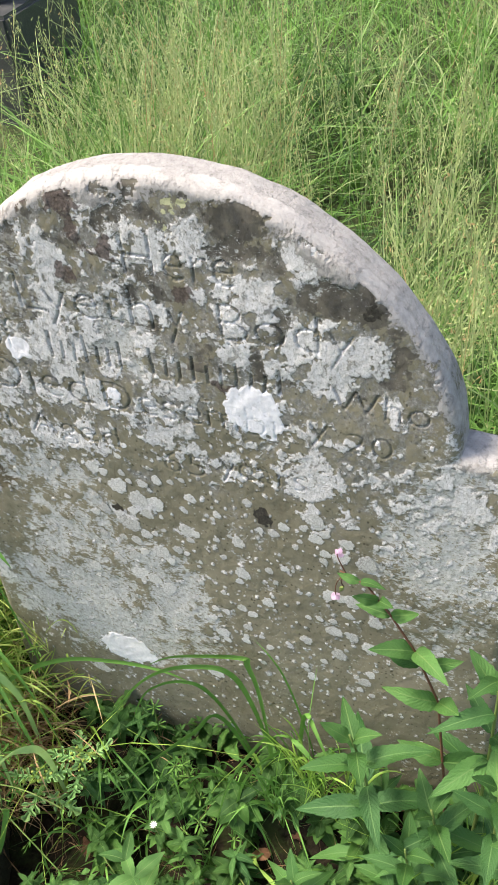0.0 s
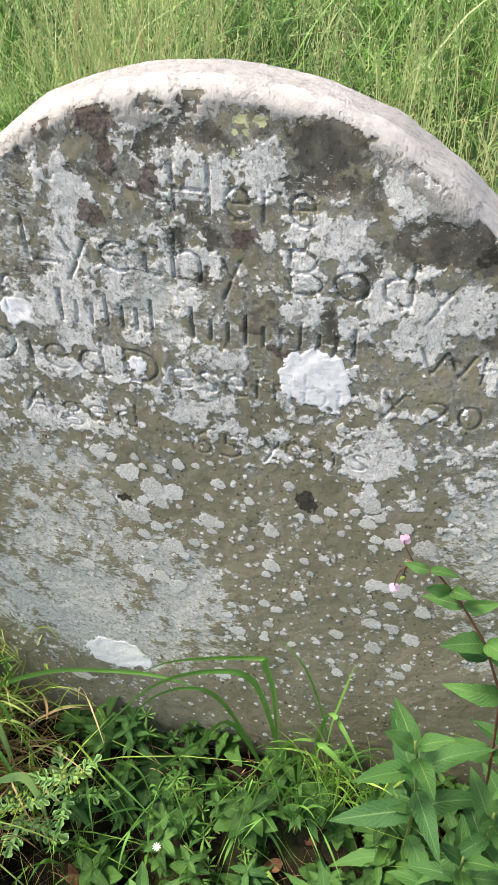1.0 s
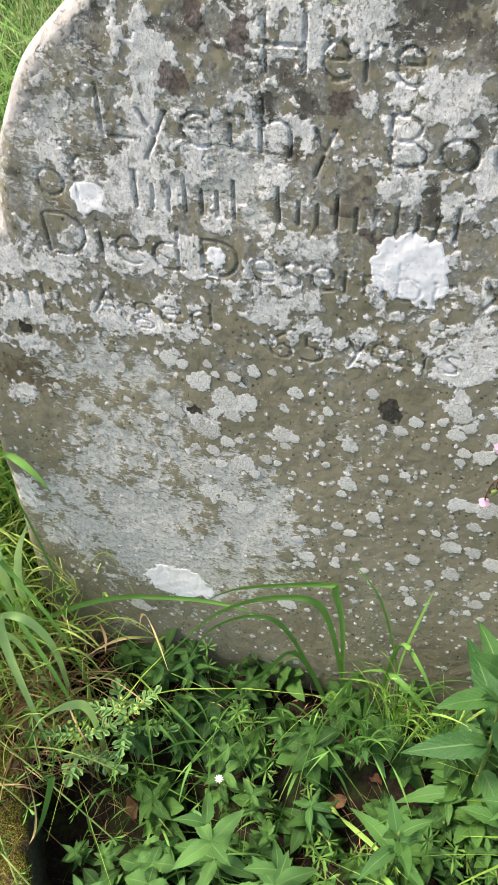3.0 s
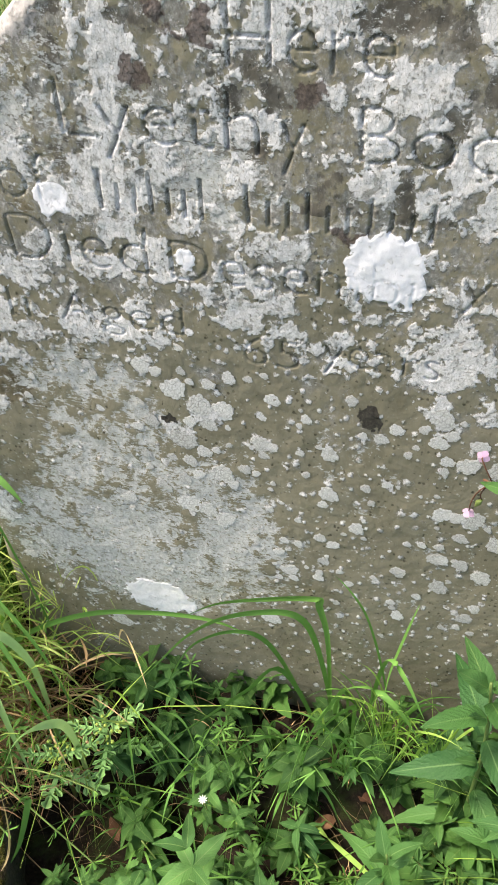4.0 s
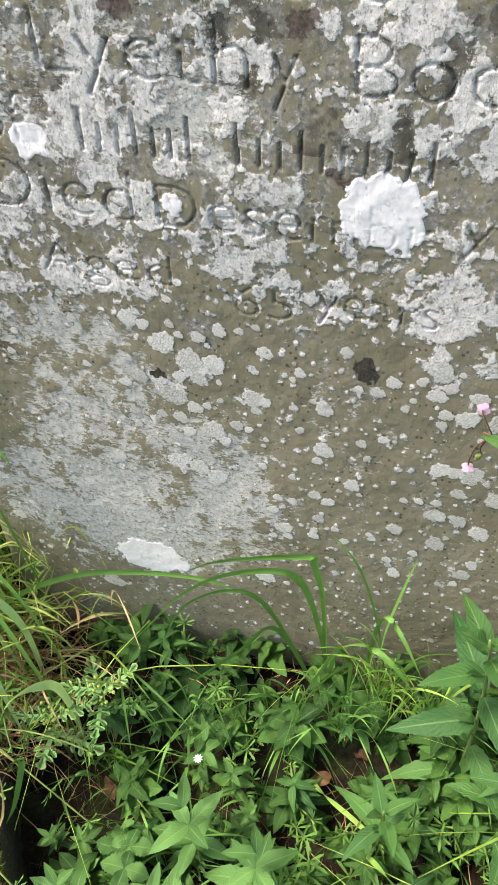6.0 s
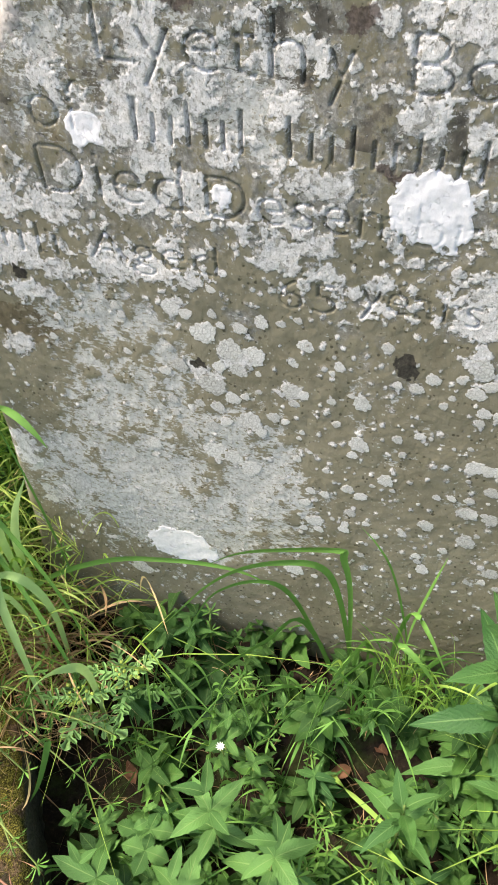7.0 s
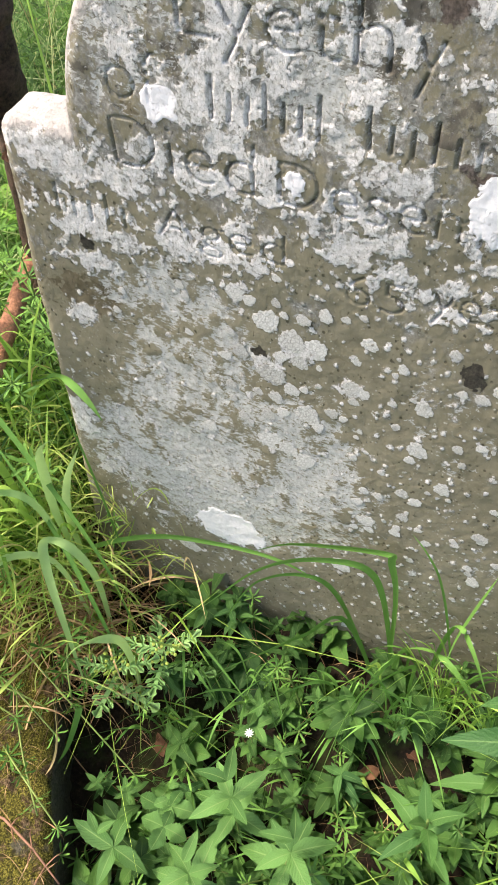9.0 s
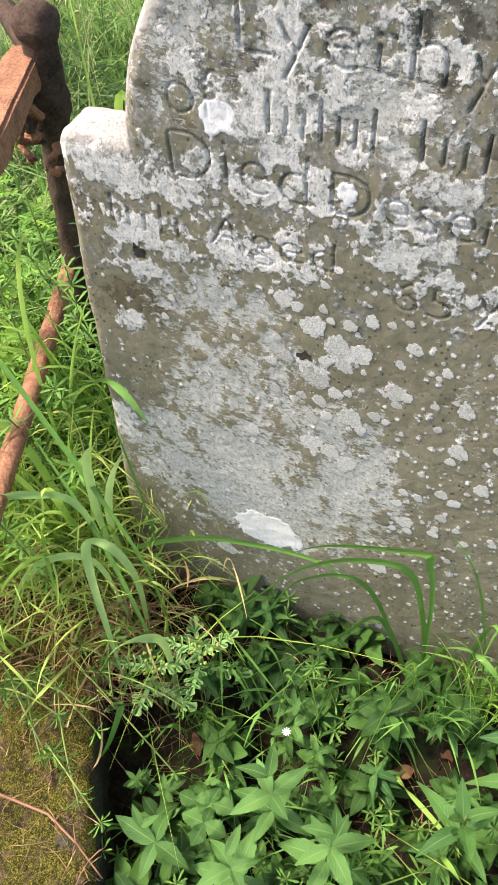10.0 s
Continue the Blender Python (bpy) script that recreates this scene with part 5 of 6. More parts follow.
def groundsel(at, h, seed, lean=(0, 0)):
    r = random.Random(seed)
    ob = thing("groundsel", "grey-green groundsel with deeply lobed leaves and green buds", "plant", (at[0], at[1], gz(at[0], at[1]) - 0.004), "groundsels")
    pts = bezier((0, 0, 0), (lean[0] * 0.3, lean[1] * 0.3, h * 0.6), (lean[0], lean[1], h), 9)
    v, f = tube(pts, [0.003 - 0.0016 * i / 8 for i in range(9)], 7)
    part("stem", mesh_from("stem", v, f, STEM), ob)
    for k in range(5):
        i = min(8, 4 + k)
        a = 2.4 * k + r.uniform(-0.3, 0.3)
        part("leaf", LOBED[k % 3], ob, aim(pts[i], (math.cos(a), math.sin(a), 0.35 + 0.03 * k), r.uniform(0.052, 0.068) * (1 - 0.04 * k), r.uniform(-0.4, 0.4)))
    bm = bmesh.new()
    for k in range(22):
        c = pts[-1] + Vector((r.uniform(-0.016, 0.016), r.uniform(-0.016, 0.016), r.uniform(-0.004, 0.012)))
        bmesh.ops.create_icosphere(bm, subdivisions=1, radius=r.uniform(0.0016, 0.0028), matrix=Matrix.Translation(c))
    me = bpy.data.meshes.new("bud_head")
    bm.to_mesh(me)
    bm.free()
    me.materials.append(BUDS)
    tagged(part("bud_head", me, ob, label="yellow-green bud cluster"), kind="stuff")


BUDS = leafmat("bud_green", (0.20, 0.30, 0.05), (0.36, 0.44, 0.10), None, rough=0.6, per="island")
groundsel((-0.262, -0.155), 0.165, 1, (0.015, -0.01))
groundsel((-0.212, -0.118), 0.150, 2, (0.015, -0.01))


def cleavers(pts, gap, size, seed):
    """A straggling stem with whorls of narrow leaves."""
    r = random.Random(seed)
    at = Vector(pts[0])
    ob = thing("cleavers", "straggling cleavers with whorls of narrow green leaves", "plant", at, "cleavers")
    P = [p - at for p in bezier(*pts, 16)]
    v, f = tube(P, [0.0011] * 16, 6)
    part("stem", mesh_from("stem", v, f, STEM), ob)
    total = sum((P[i + 1] - P[i]).length for i in range(15))
    n = max(2, int(total / gap))
    for k in range(n):
        t = (k + 0.8) / n * 15 * 0.999
        i = min(int(t), 14)
        p = P[i].lerp(P[i + 1], t - i)
        ax = (P[i + 1] - P[i]).normalized()
        e1 = ax.cross(Vector((0.31, 0.2, 0.93))).normalized()
        e2 = ax.cross(e1)
        V, F = [], []
        m = r.randint(6, 8)
        for j in range(m):
            a = 2 * math.pi * j / m + r.uniform(-0.15, 0.15)
            d = (e1 * math.cos(a) + e2 * math.sin(a)) + ax * r.uniform(0.1, 0.5)
            d.normalize()
            L = size * r.uniform(0.75, 1.15)
            s = d.cross(ax).normalized() * L * 0.085
            b = len(V)
            V += [p, p + d * L * 0.4 - s * 0.8, p + d * L * 0.75 - s, p + d * L - ax * L * 0.1, p + d * L * 0.75 + s, p + d * L * 0.4 + s * 0.8, p + d * L * 0.6 - ax * L * 0.02]
            F += [(b, b + 1, b + 6), (b + 1, b + 2, b + 6), (b + 2, b + 3, b + 6), (b + 3, b + 4, b + 6), (b + 4, b + 5, b + 6), (b + 5, b, b + 6)]
        part("leaf_whorl", mesh_from("leaf_whorl", V, F, CLEAVER), ob)


cleavers(((-0.36, -0.19, 0.14), (-0.26, -0.23, 0.14), (-0.165, -0.26, 0.075)), 0.045, 0.020, 1)
cleavers(((-0.34, -0.24, 0.12), (-0.30, -0.29, 0.15), (-0.245, -0.345, 0.115)), 0.045, 0.019, 2)
cleavers(((-0.32, -0.12, 0.06), (-0.31, -0.16, 0.22), (-0.265, -0.225, 0.15)), 0.045, 0.022, 3)
cleavers(((-0.40, -0.22, 0.10), (-0.36, -0.27, 0.17), (-0.31, -0.32, 0.12)), 0.045, 0.020, 4)
cleavers(((-0.13, -0.02, 0.0), (-0.125, -0.03, 0.10), (-0.120, -0.03, 0.175)), 0.05, 0.016, 5)
cleavers(((-0.33, -0.01, 0.05), (-0.335, -0.02, 0.15), (-0.31, -0.02, 0.22)), 0.05, 0.014, 6)
r = random.Random(31)
for k in range(16):
    x, y = r.uniform(0.02, 0.16), r.uniform(-0.36, -0.22)
    z = gz(x, y)
    cleavers(((x, y, z), (x + r.uniform(-0.02, 0.02), y, z + 0.07), (x + r.uniform(-0.04, 0.04), y + r.uniform(-0.04, 0.04), z + r.uniform(0.09, 0.14))), 0.032, 0.024, 50 + k)
for k in range(24):
    x, y = r.uniform(-0.80, -0.40), r.uniform(-0.18, 0.30)
    z = gz(x, y)
    cleavers(((x, y, z), (x + r.uniform(-0.05, 0.05), y, z + 0.2), (x + r.uniform(-0.12, 0.12), y + r.uniform(-0.1, 0.1), z + r.uniform(0.2, 0.36))), 0.05, 0.026, 80 + k)


for k in range(9):
    x, y = r.uniform(-0.46, -0.30), r.uniform(-0.30, -0.16)
    a = r.uniform(-2.2, 0.2)
    e = Vector((math.cos(a), math.sin(a), 0)) * r.uniform(0.10, 0.17)
    cleavers(((x, y, 0.11), (x + 0.5 * e.x, y + 0.5 * e.y, 0.19), (x + e.x, y + e.y, r.uniform(0.115, 0.14))), 0.036, 0.019, 240 + k)
for k in range(22):
    x, y = r.uniform(-0.56, -0.37), r.uniform(-0.16, 0.30)
    z = gz(x, y)
    e = r.uniform(0.22, 0.52)
    cleavers(((x, y, z), (x + r.uniform(-0.05, 0.05), y, z + e * 0.7), (x + r.uniform(-0.10, 0.05), y + r.uniform(-0.08, 0.06), z + e)), 0.040, 0.024, 300 + k)
for k in range(36):
    x, y = r.uniform(-0.20, 0.30), r.uniform(-0.38, -0.05)
    z = gz(x, y)
    cleavers(((x, y, z), (x + r.uniform(-0.02, 0.02), y, z + 0.05), (x + r.uniform(-0.05, 0.05), y + r.uniform(-0.05, 0.04), z + r.uniform(0.06, 0.12))), 0.030, 0.017, 160 + k)


# arching grass tufts
def glide(P, n=6):
    """A smooth line through the points."""
    Q = [P[0] * 2 - P[1]] + P + [P[-1] * 2 - P[-2]]
    out = []
    for a, b, c, d in zip(Q, Q[1:], Q[2:], Q[3:]):
        for j in range(n):
            t = j / n
            out.append(0.5 * (2 * b + (c - a) * t + (2 * a - 5 * b + 4 * c - d) * t * t + (3 * b - a - 3 * c + d) * t ** 3))
    return out + [P[-1]]


def grass_tuft(label, at, curves, group="grass tufts", mat=None):
    ob = thing("grass_tuft", label, "grass", at, group)
    o = Vector(at)
    for k, (ctl, width, twist) in enumerate(curves):
        P = [Vector(p) - o for p in ctl]
        pts = bezier(*P, 16) if len(P) == 3 else glide(P)
        v, f = ribbon(pts, width * 1.1, twist=twist)
        part("blade", mesh_from("blade", v, f, mat or BLADE), ob)


grass_tuft("tall green grass with a blade bent over sideways", (0.062, -0.02, 0.0), [
    (((0.060, -0.018, 0.0), (0.048, -0.018, 0.254), (0.036, -0.019, 0.335), (0.030, -0.019, 0.351), (-0.028, -0.021, 0.332), (-0.08, -0.022, 0.305), (-0.12, -0.024, 0.267)), 0.0088, 0.0),
    (((0.062, -0.02, 0.0), (0.056, -0.02, 0.12), (0.035, -0.03, 0.281), (0.014, -0.04, 0.345), (-0.026, -0.05, 0.352), (-0.067, -0.06, 0.337), (-0.104, -0.07, 0.301), (-0.144, -0.08, 0.235), (-0.187, -0.09, 0.166)), 0.0085, 0.3),
    (((0.040, -0.02, 0.0), (0.029, -0.02, 0.084), (-0.001, -0.028, 0.211), (-0.026, -0.037, 0.279), (-0.054, -0.045, 0.294), (-0.085, -0.053, 0.281), (-0.111, -0.062, 0.249), (-0.145, -0.07, 0.149)), 0.0062, 0.1),
    (((0.062, -0.03, 0.0), (0.004, -0.05, 0.237), (-0.038, -0.067, 0.205), (-0.084, -0.085, 0.152), (-0.126, -0.102, 0.104), (-0.15, -0.12, 0.071)), 0.0095, 0.5)])
grass_tuft("arching green grass blades before the headstone", (0.070, -0.03, 0.0), [
    (((0.070, -0.03, 0.0), (0.078, -0.04, 0.16), (0.073, -0.06, 0.244), (0.058, -0.095, 0.252), (0.041, -0.13, 0.228), (0.031, -0.165, 0.167), (0.026, -0.2, 0.102)), 0.0085, 0.9),
    (((0.066, -0.03, 0.0), (0.064, -0.04, 0.15), (0.073, -0.05, 0.224), (0.1, -0.063, 0.27), (0.132, -0.077, 0.266), (0.166, -0.09, 0.222)), 0.0082, 0.4),
    (((0.128, -0.03, 0.0), (0.124, -0.03, 0.167), (0.107, -0.028, 0.27), (0.087, -0.025, 0.346), (0.068, -0.023, 0.383), (0.05, -0.02, 0.403)), 0.0026, 0.2),
    (((0.118, -0.03, 0.0), (0.118, -0.03, 0.142), (0.119, -0.033, 0.248), (0.128, -0.037, 0.342), (0.137, -0.04, 0.416)), 0.0055, 1.4)])
grass_tuft("arching green grass blades before the headstone", (0.070, -0.03, 0.0), [
    (((0.100, -0.025, 0.0), (0.105, -0.03, 0.18), (0.115, -0.03, 0.278), (0.136, -0.055, 0.29), (0.165, -0.08, 0.253)), 0.0065, 0.2),
    (((0.090, -0.05, 0.0), (0.088, -0.055, 0.15), (0.083, -0.06, 0.208), (0.043, -0.093, 0.163), (0.032, -0.127, 0.06), (0.032, -0.16, 0.0)), 0.0072, 0.6)])
grass_tuft("thin grass blades painted sunlit among ground weeds", (0.06, -0.11, -0.02), mat=SUNLIT_BLADE, curves=[
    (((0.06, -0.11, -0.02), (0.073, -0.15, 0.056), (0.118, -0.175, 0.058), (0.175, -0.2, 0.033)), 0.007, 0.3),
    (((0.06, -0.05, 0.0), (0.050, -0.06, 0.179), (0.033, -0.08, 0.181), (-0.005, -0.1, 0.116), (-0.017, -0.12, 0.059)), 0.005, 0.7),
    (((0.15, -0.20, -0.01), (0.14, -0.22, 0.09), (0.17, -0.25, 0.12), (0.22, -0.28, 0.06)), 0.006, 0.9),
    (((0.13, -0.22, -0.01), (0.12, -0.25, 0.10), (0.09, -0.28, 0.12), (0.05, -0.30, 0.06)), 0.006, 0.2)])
grass_tuft("long green grass arching across the headstone's foot", (-0.375, -0.09, 0.05), [
    (((-0.375, -0.08, 0.05), (-0.366, -0.075, 0.12), (-0.345, -0.07, 0.178), (-0.316, -0.064, 0.214), (-0.264, -0.059, 0.258), (-0.212, -0.053, 0.286), (-0.158, -0.047, 0.297), (-0.113, -0.041, 0.298), (-0.076, -0.036, 0.290), (-0.045, -0.03, 0.268)), 0.0088, 0.0),
    (((-0.29, -0.20, 0.03), (-0.266, -0.225, 0.13), (-0.245, -0.235, 0.17), (-0.26, -0.262, 0.10), (-0.275, -0.28, 0.06)), 0.0075, 0.2)])
grass_tuft("broad pale green grass blades drooping by the headstone", (-0.34, -0.09, 0.04), mat=PALE_BLADE, curves=[
    (((-0.30, -0.10, 0.02), (-0.292, -0.10, 0.20), (-0.31, -0.105, 0.278), (-0.339, -0.112, 0.285), (-0.333, -0.13, 0.255), (-0.30, -0.165, 0.20), (-0.265, -0.20, 0.12)), 0.0125, 0.6),
    (((-0.32, -0.10, 0.05), (-0.33, -0.11, 0.22), (-0.355, -0.12, 0.257), (-0.40, -0.135, 0.236), (-0.434, -0.155, 0.181), (-0.455, -0.18, 0.10)), 0.0130, 0.1),
    (((-0.24, -0.14, 0.0), (-0.232, -0.15, 0.17), (-0.243, -0.165, 0.215), (-0.275, -0.185, 0.20), (-0.305, -0.20, 0.13)), 0.0120, 0.8),
    (((-0.345, -0.05, 0.05), (-0.35, -0.07, 0.25), (-0.342, -0.075, 0.36), (-0.330, -0.08, 0.42), (-0.305, -0.08, 0.45)), 0.0105, 0.5)])
grass_tuft("broad pale green grass blades arching by the headstone", (-0.345, -0.06, 0.05), mat=PALE_BLADE, curves=[
    (((-0.345, -0.05, 0.05), (-0.345, -0.06, 0.24), (-0.328, -0.06, 0.34), (-0.30, -0.055, 0.41)), 0.0095, 0.3),
    (((-0.34, -0.07, 0.05), (-0.352, -0.09, 0.31), (-0.40, -0.11, 0.345), (-0.455, -0.135, 0.328), (-0.485, -0.16, 0.27), (-0.495, -0.18, 0.20)), 0.0115, 0.9),
    (((-0.41, -0.10, 0.05), (-0.455, -0.13, 0.30), (-0.478, -0.15, 0.385), (-0.50, -0.17, 0.37), (-0.495, -0.19, 0.22), (-0.485, -0.21, 0.10)), 0.0125, 0.2)])
grass_tuft("stout jointed green grass stalks leaning by the headstone", (-0.27, -0.09, 0.02), [
    (((-0.262, -0.09, 0.02), (-0.280, -0.09, 0.222), (-0.336, -0.075, 0.333), (-0.424, -0.05, 0.452), (-0.49, -0.03, 0.53), (-0.535, -0.02, 0.60)), 0.0062, 0.2),
    (((-0.262, -0.135, 0.02), (-0.275, -0.13, 0.17), (-0.345, -0.09, 0.28), (-0.44, -0.05, 0.39)), 0.0055, 0.2)])
grass_tuft("tall green grass painted sunlit beside the rusty railing", (-0.47, 0.02, 0.05), mat=SUNLIT_BLADE, curves=[
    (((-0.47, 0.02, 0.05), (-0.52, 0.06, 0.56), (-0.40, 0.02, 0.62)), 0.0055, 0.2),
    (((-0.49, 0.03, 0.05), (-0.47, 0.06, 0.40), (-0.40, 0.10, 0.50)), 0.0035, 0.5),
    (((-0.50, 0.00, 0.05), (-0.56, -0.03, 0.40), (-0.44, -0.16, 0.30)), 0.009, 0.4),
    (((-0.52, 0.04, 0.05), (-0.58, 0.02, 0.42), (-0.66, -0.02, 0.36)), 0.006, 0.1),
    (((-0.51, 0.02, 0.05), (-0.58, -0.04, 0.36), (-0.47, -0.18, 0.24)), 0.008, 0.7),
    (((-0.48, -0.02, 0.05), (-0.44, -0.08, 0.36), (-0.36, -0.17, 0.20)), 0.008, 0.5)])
grass_tuft("green grass painted sunlit, arching by the headstone's edge", (-0.40, -0.06, 0.05), mat=SUNLIT_BLADE, curves=[
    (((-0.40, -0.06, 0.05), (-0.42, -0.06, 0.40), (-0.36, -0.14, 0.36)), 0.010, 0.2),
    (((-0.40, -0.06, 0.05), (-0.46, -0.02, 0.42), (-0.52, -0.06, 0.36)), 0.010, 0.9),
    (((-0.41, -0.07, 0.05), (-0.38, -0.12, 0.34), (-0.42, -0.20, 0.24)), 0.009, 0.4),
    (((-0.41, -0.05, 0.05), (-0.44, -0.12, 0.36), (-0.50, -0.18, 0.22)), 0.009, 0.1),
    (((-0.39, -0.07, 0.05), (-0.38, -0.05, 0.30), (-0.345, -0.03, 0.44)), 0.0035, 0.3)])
grass_tuft("thin green grass stalk with one bent leaf by the headstone", (-0.300, -0.03, 0.02), [
    (((-0.300, -0.03, 0.02), (-0.305, -0.03, 0.30), (-0.338, -0.03, 0.485)), 0.0028, 0.2),
    (((-0.337, -0.03, 0.475), (-0.305, -0.038, 0.520), (-0.268, -0.045, 0.455)), 0.0085, 0.3)])
grass_tuft("tall bright green grass blades behind the rusty post", (-0.49, 0.33, 0.0), mat=SUNLIT_BLADE, curves=[
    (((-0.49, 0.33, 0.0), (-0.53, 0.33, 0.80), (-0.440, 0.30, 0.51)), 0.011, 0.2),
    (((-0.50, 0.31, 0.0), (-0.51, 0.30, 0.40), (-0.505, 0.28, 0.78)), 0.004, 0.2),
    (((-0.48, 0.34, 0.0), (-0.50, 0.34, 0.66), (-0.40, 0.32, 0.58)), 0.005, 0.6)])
r = random.Random(77)
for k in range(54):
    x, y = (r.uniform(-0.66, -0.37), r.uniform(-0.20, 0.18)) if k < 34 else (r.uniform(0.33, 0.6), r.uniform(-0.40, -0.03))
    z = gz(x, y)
    grass_tuft("loose tuft of yellow-green grass blades painted sunlit", (x, y, z), mat=SUNLIT_BLADE, curves=[
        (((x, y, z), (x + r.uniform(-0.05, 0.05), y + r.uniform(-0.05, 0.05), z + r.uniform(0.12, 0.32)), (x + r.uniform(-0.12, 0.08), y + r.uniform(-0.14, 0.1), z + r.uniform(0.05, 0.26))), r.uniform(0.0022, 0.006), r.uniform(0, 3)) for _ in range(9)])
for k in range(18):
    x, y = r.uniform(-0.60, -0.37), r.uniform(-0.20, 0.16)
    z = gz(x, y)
    grass_tuft("arching bright green grass blades beside the headstone", (x, y, z), mat=SUNLIT_BLADE, curves=[
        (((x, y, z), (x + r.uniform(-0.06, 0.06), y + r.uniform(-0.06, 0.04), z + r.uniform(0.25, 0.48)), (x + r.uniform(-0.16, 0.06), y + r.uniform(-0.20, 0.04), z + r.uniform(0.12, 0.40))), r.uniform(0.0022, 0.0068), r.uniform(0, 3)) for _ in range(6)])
for k in range(48):
    x, y = r.uniform(-0.2, 0.32), r.uniform(-0.42, -0.06)
    z = gz(x, y)
    grass_tuft("few thin grass blades among ground weeds", (x, y, z), [
        (((x, y, z), (x + r.uniform(-0.03, 0.03), y + r.uniform(-0.03, 0.03), z + r.uniform(0.08, 0.17)), (x + r.uniform(-0.11, 0.11), y + r.uniform(-0.11, 0.02), z + r.uniform(0.01, 0.07))), r.uniform(0.0018, 0.0048), r.uniform(0, 3)) for _ in range(4)])


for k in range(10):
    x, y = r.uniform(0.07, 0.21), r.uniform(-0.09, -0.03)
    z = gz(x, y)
    grass_tuft("dense tuft of fine green grass at the headstone's foot", (x, y, z), mat=SUNLIT_BLADE if k % 2 else BLADE, curves=[
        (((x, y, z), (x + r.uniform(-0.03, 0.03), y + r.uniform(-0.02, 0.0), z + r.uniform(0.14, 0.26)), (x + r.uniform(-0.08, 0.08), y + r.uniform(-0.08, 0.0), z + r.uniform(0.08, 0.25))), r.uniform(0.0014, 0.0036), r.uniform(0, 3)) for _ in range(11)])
for k in range(26):
    x, y = r.uniform(-0.22, 0.05), r.uniform(-0.40, -0.04)
    z = gz(x, y)
    grass_tuft("few thin green grass blades among ground weeds", (x, y, z), mat=BLADE, curves=[
        (((x, y, z), (x + r.uniform(-0.03, 0.03), y + r.uniform(-0.03, 0.03), z + r.uniform(0.10, 0.19)), (x + r.uniform(-0.12, 0.12), y + r.uniform(-0.10, 0.02), z + r.uniform(0.02, 0.10))), r.uniform(0.0018, 0.0042), r.uniform(0, 3)) for _ in range(3)])


def straw(name, n, sampler, length, seed, width=0.0016, mat=None):
    """Dry stalks lying and curling over one another."""
    r = random.Random(seed)
    V, F = [], []
    for _ in range(n):
        x, y, z, up = sampler(r)
        a = r.uniform(0, 6.28)
        L = length * r.uniform(0.4, 1.3)
        c = Vector((x, y, z))
        e = c + Vector((math.cos(a) * L, math.sin(a) * L, r.uniform(-0.3, 0.5) * up))
        m = (c + e) / 2 + Vector((r.uniform(-0.3, 0.3) * L, r.uniform(-0.3, 0.3) * L, r.uniform(0, 1) * up))
        v, f = ribbon(bezier(c, m, e, 8), width * r.uniform(0.6, 1.6), 0.3, 5, r.uniform(0, 6))
        b = len(V)
        V += v
        F += [tuple(i + b for i in q) for q in f]
    return mesh_from(name, V, F, mat or HAY)


def near_left(r):
    x, y = min(r.gauss(-0.39, 0.07), -0.29), r.gauss(-0.12, 0.055)
    y = min(y, -0.012) if x > -0.36 else y
    return x, y, gz(x, y) + r.uniform(0.02, 0.13), 0.07


def beside_left(r):
    x, y = r.gauss(-0.44, 0.08), r.gauss(-0.06, 0.09)
    y = min(y, -0.012) if x > -0.36 else y
    return x, y, gz(x, y) + r.uniform(0.04, 0.25), 0.10


def over_soil(r):
    x, y = r.uniform(-0.30, 0.40), -0.015 - 0.48 * r.random() ** 1.5
    return x, y, gz(x, y) + r.uniform(0.004, 0.03), 0.025


def on_kerb(r):
    t, s = r.uniform(-0.25, 0.45), r.uniform(0.01, 0.20)
    x, y = -0.285 + 0.53 * t - 0.848 * s, -0.262 - 0.848 * t - 0.53 * s
    return x, y, 0.101 + r.uniform(0, 0.008), 0.008


tagged(new("dry_grass", straw("dry_grass", 1000, near_left, 0.10, 1, 0.0024)), "tangle of dry straw-coloured grass by the headstone", "dry grass", kind="stuff")
tagged(new("tangled_grass", straw("tangled_grass", 950, beside_left, 0.105, 5, 0.0026, TANGLE)), "tangle of pale yellow-green grass by the headstone", "grass", kind="stuff")
tagged(new("plant_litter", straw("plant_litter", 600, over_soil, 0.055, 2, 0.0013)), "thin dead stalks littering dark soil", "plant litter", kind="stuff")
tagged(new("kerb_litter", straw("kerb_litter", 420, on_kerb, 0.04, 3, 0.0011)), "thin dry stalks lying on the mossy kerb", "plant litter", kind="stuff")


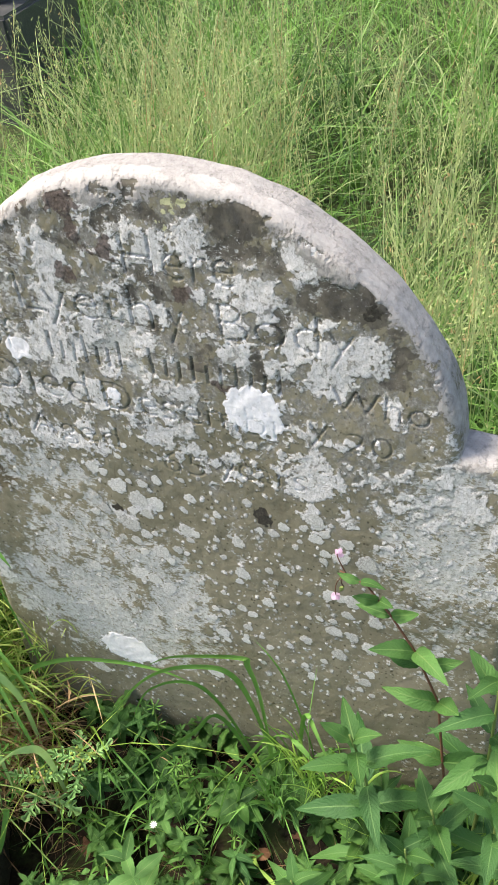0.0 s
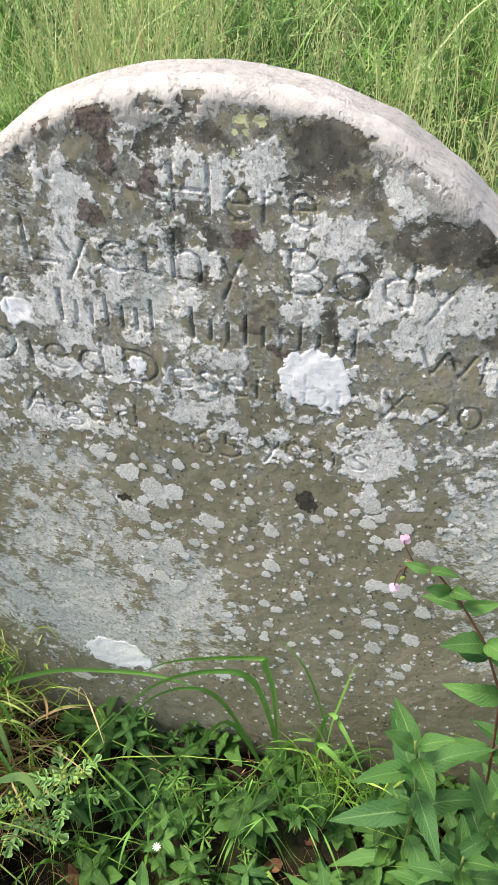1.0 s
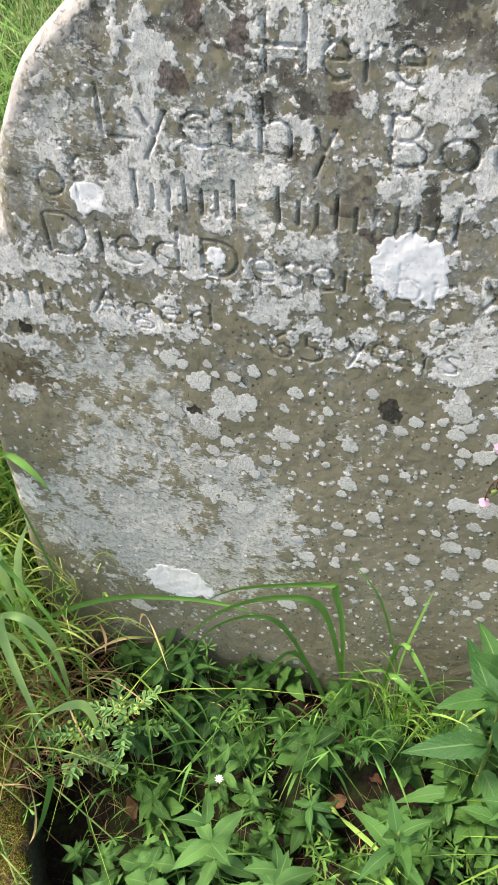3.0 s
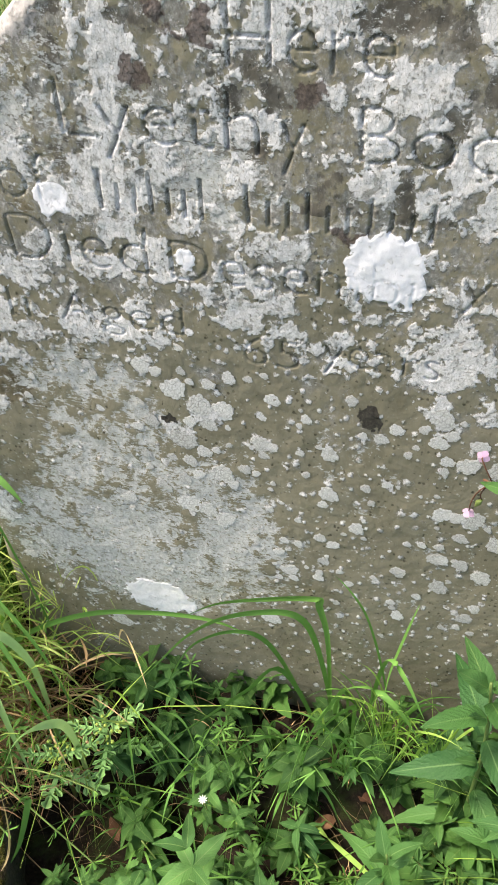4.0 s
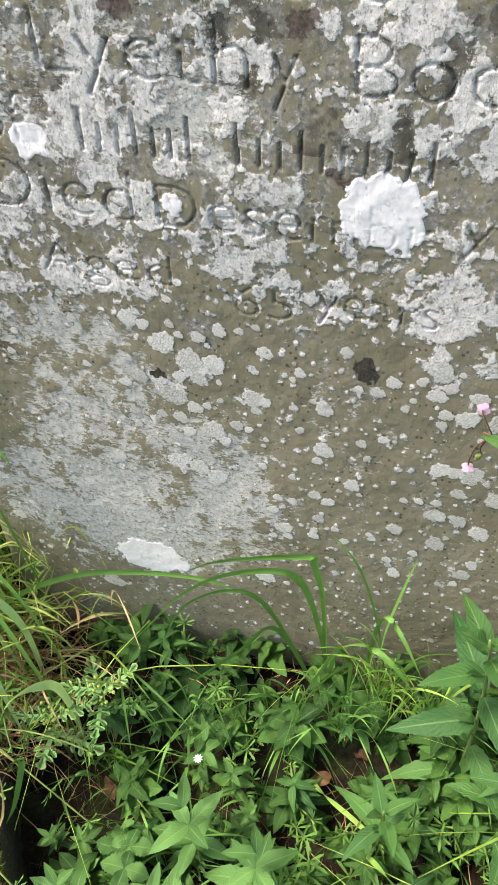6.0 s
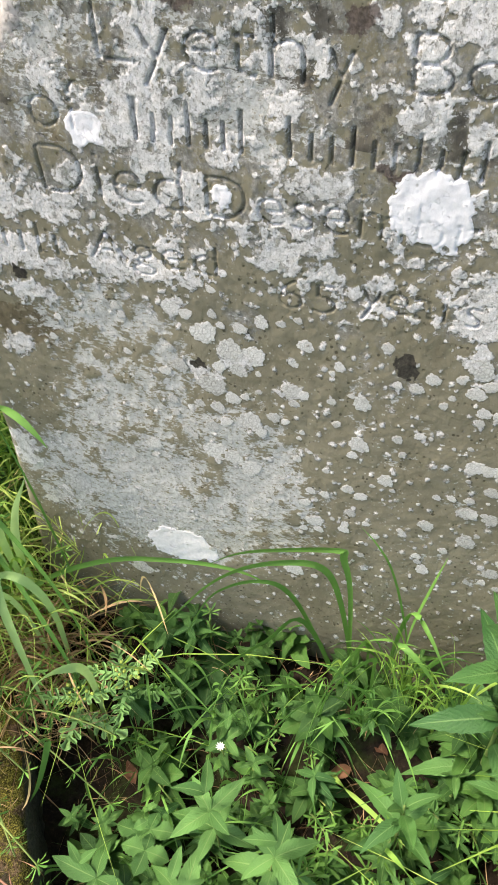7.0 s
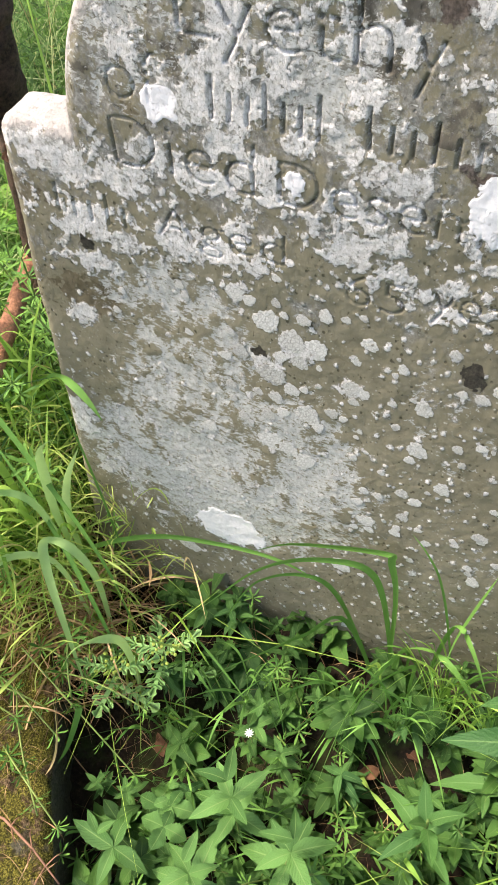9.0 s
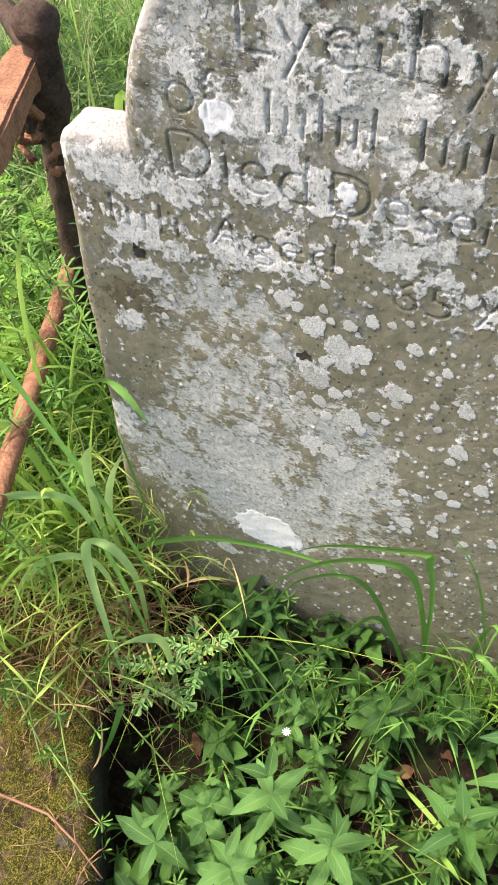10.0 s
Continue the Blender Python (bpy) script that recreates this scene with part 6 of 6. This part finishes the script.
def cow_parsley(at, h, seed):
    """Feathery leaves on long stalks."""
    r = random.Random(seed)
    base = Vector((at[0], at[1], gz(at[0], at[1]) - 0.004))
    ob = thing("cow_parsley", "bright green feathery cow parsley leaves beside the railing", "plant", base, "cow parsley")
    for k in range(7):
        a = 0.9 * k + r.uniform(-0.3, 0.3)
        e = Vector((math.cos(a) * h * r.uniform(0.2, 0.6), math.sin(a) * h * r.uniform(0.2, 0.6), h * r.uniform(0.7, 1.1)))
        st = bezier((0, 0, 0), e * 0.5 + Vector((0, 0, h * 0.25)), e, 9)
        v, f = tube(st, [0.0016] * 9, 6)
        stalk = part("stalk", mesh_from("stalk", v, f, STEM), ob)
        d = Vector((e.x, e.y, 0.3 * h)).normalized()
        side = d.cross(Vector((0, 0, 1))).normalized()
        for q in range(4):
            p = e - d * 0.022 * q
            for sgn in ((-1, 1) if q else (0,)):
                part("leaflet", FERNY[(k + q) % 3], stalk, aim(p, d * (0.6 if sgn else 1.0) + side * sgn * 0.9, 0.036 + 0.008 * q, r.uniform(-0.3, 0.3)))


FERNY = []
for me0 in LOBED:
    me1 = me0.copy()
    me1.name = "leaflet"
    me1.materials[0] = LEAF_FERN
    FERNY.append(me1)
for k, p in enumerate(((-0.70, 0.12), (-0.78, 0.26), (-0.62, 0.02), (-0.66, 0.34), (-0.86, 0.10), (-0.74, -0.06))):
    cow_parsley(p, 0.26 + 0.04 * (k % 3), 60 + k)


def dead_stem():
    pts = [(-0.42, -0.345, 0.107), (-0.345, -0.366, 0.108), (-0.28, -0.362, 0.109), (-0.235, -0.375, 0.107), (-0.195, -0.392, 0.085)]
    P = [q for i in range(4) for q in [Vector(pts[i]).lerp(Vector(pts[i + 1]), j / 4) for j in range(4)]] + [Vector(pts[-1])]
    ob = thing("dead_twig", "thin reddish-brown dead stem lying across the mossy kerb", "twig", P[0])
    v, f = tube([p - P[0] for p in P], [0.0022 - 0.0012 * i / len(P) for i in range(len(P))], 7)
    part("stem", mesh_from("stem", v, f, TWIG), ob)
    r = random.Random(9)
    for i in (5, 9, 12, 14):
        for sgn in (-1, 1):
            e = Vector((r.uniform(-0.02, 0.02), sgn * r.uniform(0.012, 0.03), r.uniform(-0.004, 0.008)))
            v, f = tube([P[i] - P[0], P[i] - P[0] + e * 0.6 + Vector((0, 0, 0.004)), P[i] - P[0] + e], [0.0009, 0.0007, 0.0003], 5)
            part("twiglet", mesh_from("twiglet", v, f, TWIG), ob)


dead_stem()


def chickweed(at):
    """A thin weed with one white star flower."""
    base = Vector((at[0], at[1], gz(at[0], at[1]) - 0.004))
    ob = thing("chickweed", "thin green chickweed with one white star-shaped flower", "plant", base)
    e = Vector(at) - base
    v, f = tube(bezier((0, 0, 0), e * 0.5 + Vector((0.01, 0, 0.01)), e, 8), [0.0009] * 8, 6)
    stem = part("stem", mesh_from("stem", v, f, STEM), ob)
    for k in range(10):
        a = 2 * math.pi * k / 10
        part("petal", WHITE_PETAL, stem, aim(e, (math.cos(a), math.sin(a), 0.25), 0.0062, 0), "white narrow petal")
    for k in range(6):
        a = 1.1 * k
        part("leaf", OVAL[k % 3], ob, aim(e * (0.35 + 0.09 * k), (math.cos(a), math.sin(a), 0.3), 0.018))


WHITE_PETAL = leaf_mesh("petal", leafmat("white_petal", (0.70, 0.72, 0.68), (0.8, 0.82, 0.8), None, rough=0.6), 0.28, 6, 0.05, 0.2, 0, 0.55, 0.02, 3)
chickweed((-0.068, -0.166, 0.105))
DEAD = [leaf_mesh("leaf", leafmat("dead_leaf", (0.10, 0.045, 0.025), (0.22, 0.11, 0.06), (0.2, 0.12, 0.07), rough=0.75, through_light=0.05), 0.55, 10, d, 0.8, 0.02, 0.45, 0.12, q) for q, d in ((21, 0.5), (22, -0.3))]
r = random.Random(15)
for x, y in ((0.10, -0.085), (0.125, -0.10), (0.085, -0.12), (0.235, -0.20), (-0.18, -0.20), (-0.16, -0.235), (0.05, -0.17), (0.115, -0.07)):
    ob = new("dead_leaf", DEAD[r.randint(0, 1)])
    ob.matrix_basis = aim((x, y, gz(x, y) + 0.014), (r.uniform(-1, 1), r.uniform(-1, 1), 0.1), r.uniform(0.022, 0.036), r.uniform(-0.6, 0.6))
    tagged(ob, "curled reddish-brown dead leaf on dark soil", "leaf", "dead leaves")

# ---- low growth beside ----
roots = np.concatenate([scatter(2200, -1.1, -0.33, -0.30, 0.40, 21), scatter(900, 0.30, 0.9, -0.5, 0.3, 22), scatter(120, -0.33, -0.2, -0.16, -0.02, 25)])
roots = roots[~((np.abs(roots[:, 0]) < 0.37) & (roots[:, 1] > -0.02) & (roots[:, 1] < 0.07))]
t = (roots[:, 0] + 0.285) * 0.53 - (roots[:, 1] + 0.262) * 0.848
s = -(roots[:, 0] + 0.285) * 0.848 - (roots[:, 1] + 0.262) * 0.53
roots = roots[~((s > -0.05) & (s < 0.25) & (t > -0.14))]
roots = roots[~((roots[:, 0] > -0.48) & (roots[:, 1] < -0.02) & (roots[:, 0] < 0) & (np.random.RandomState(3).rand(len(roots)) < 0.6))]
r7 = np.random.RandomState(17)
tagged(new("rough_grass", blades("rough_grass", roots, np.where(roots[:, 0] < -0.3, 0.62, 1.0) * r7.uniform(0.08, 0.30, len(roots)), r7.uniform(0.002, 0.005, len(roots)), 0.4, ROUGH, 24, curl=0.9)),
       "rough green grass beside the headstone and the railing", "grass", kind="stuff")
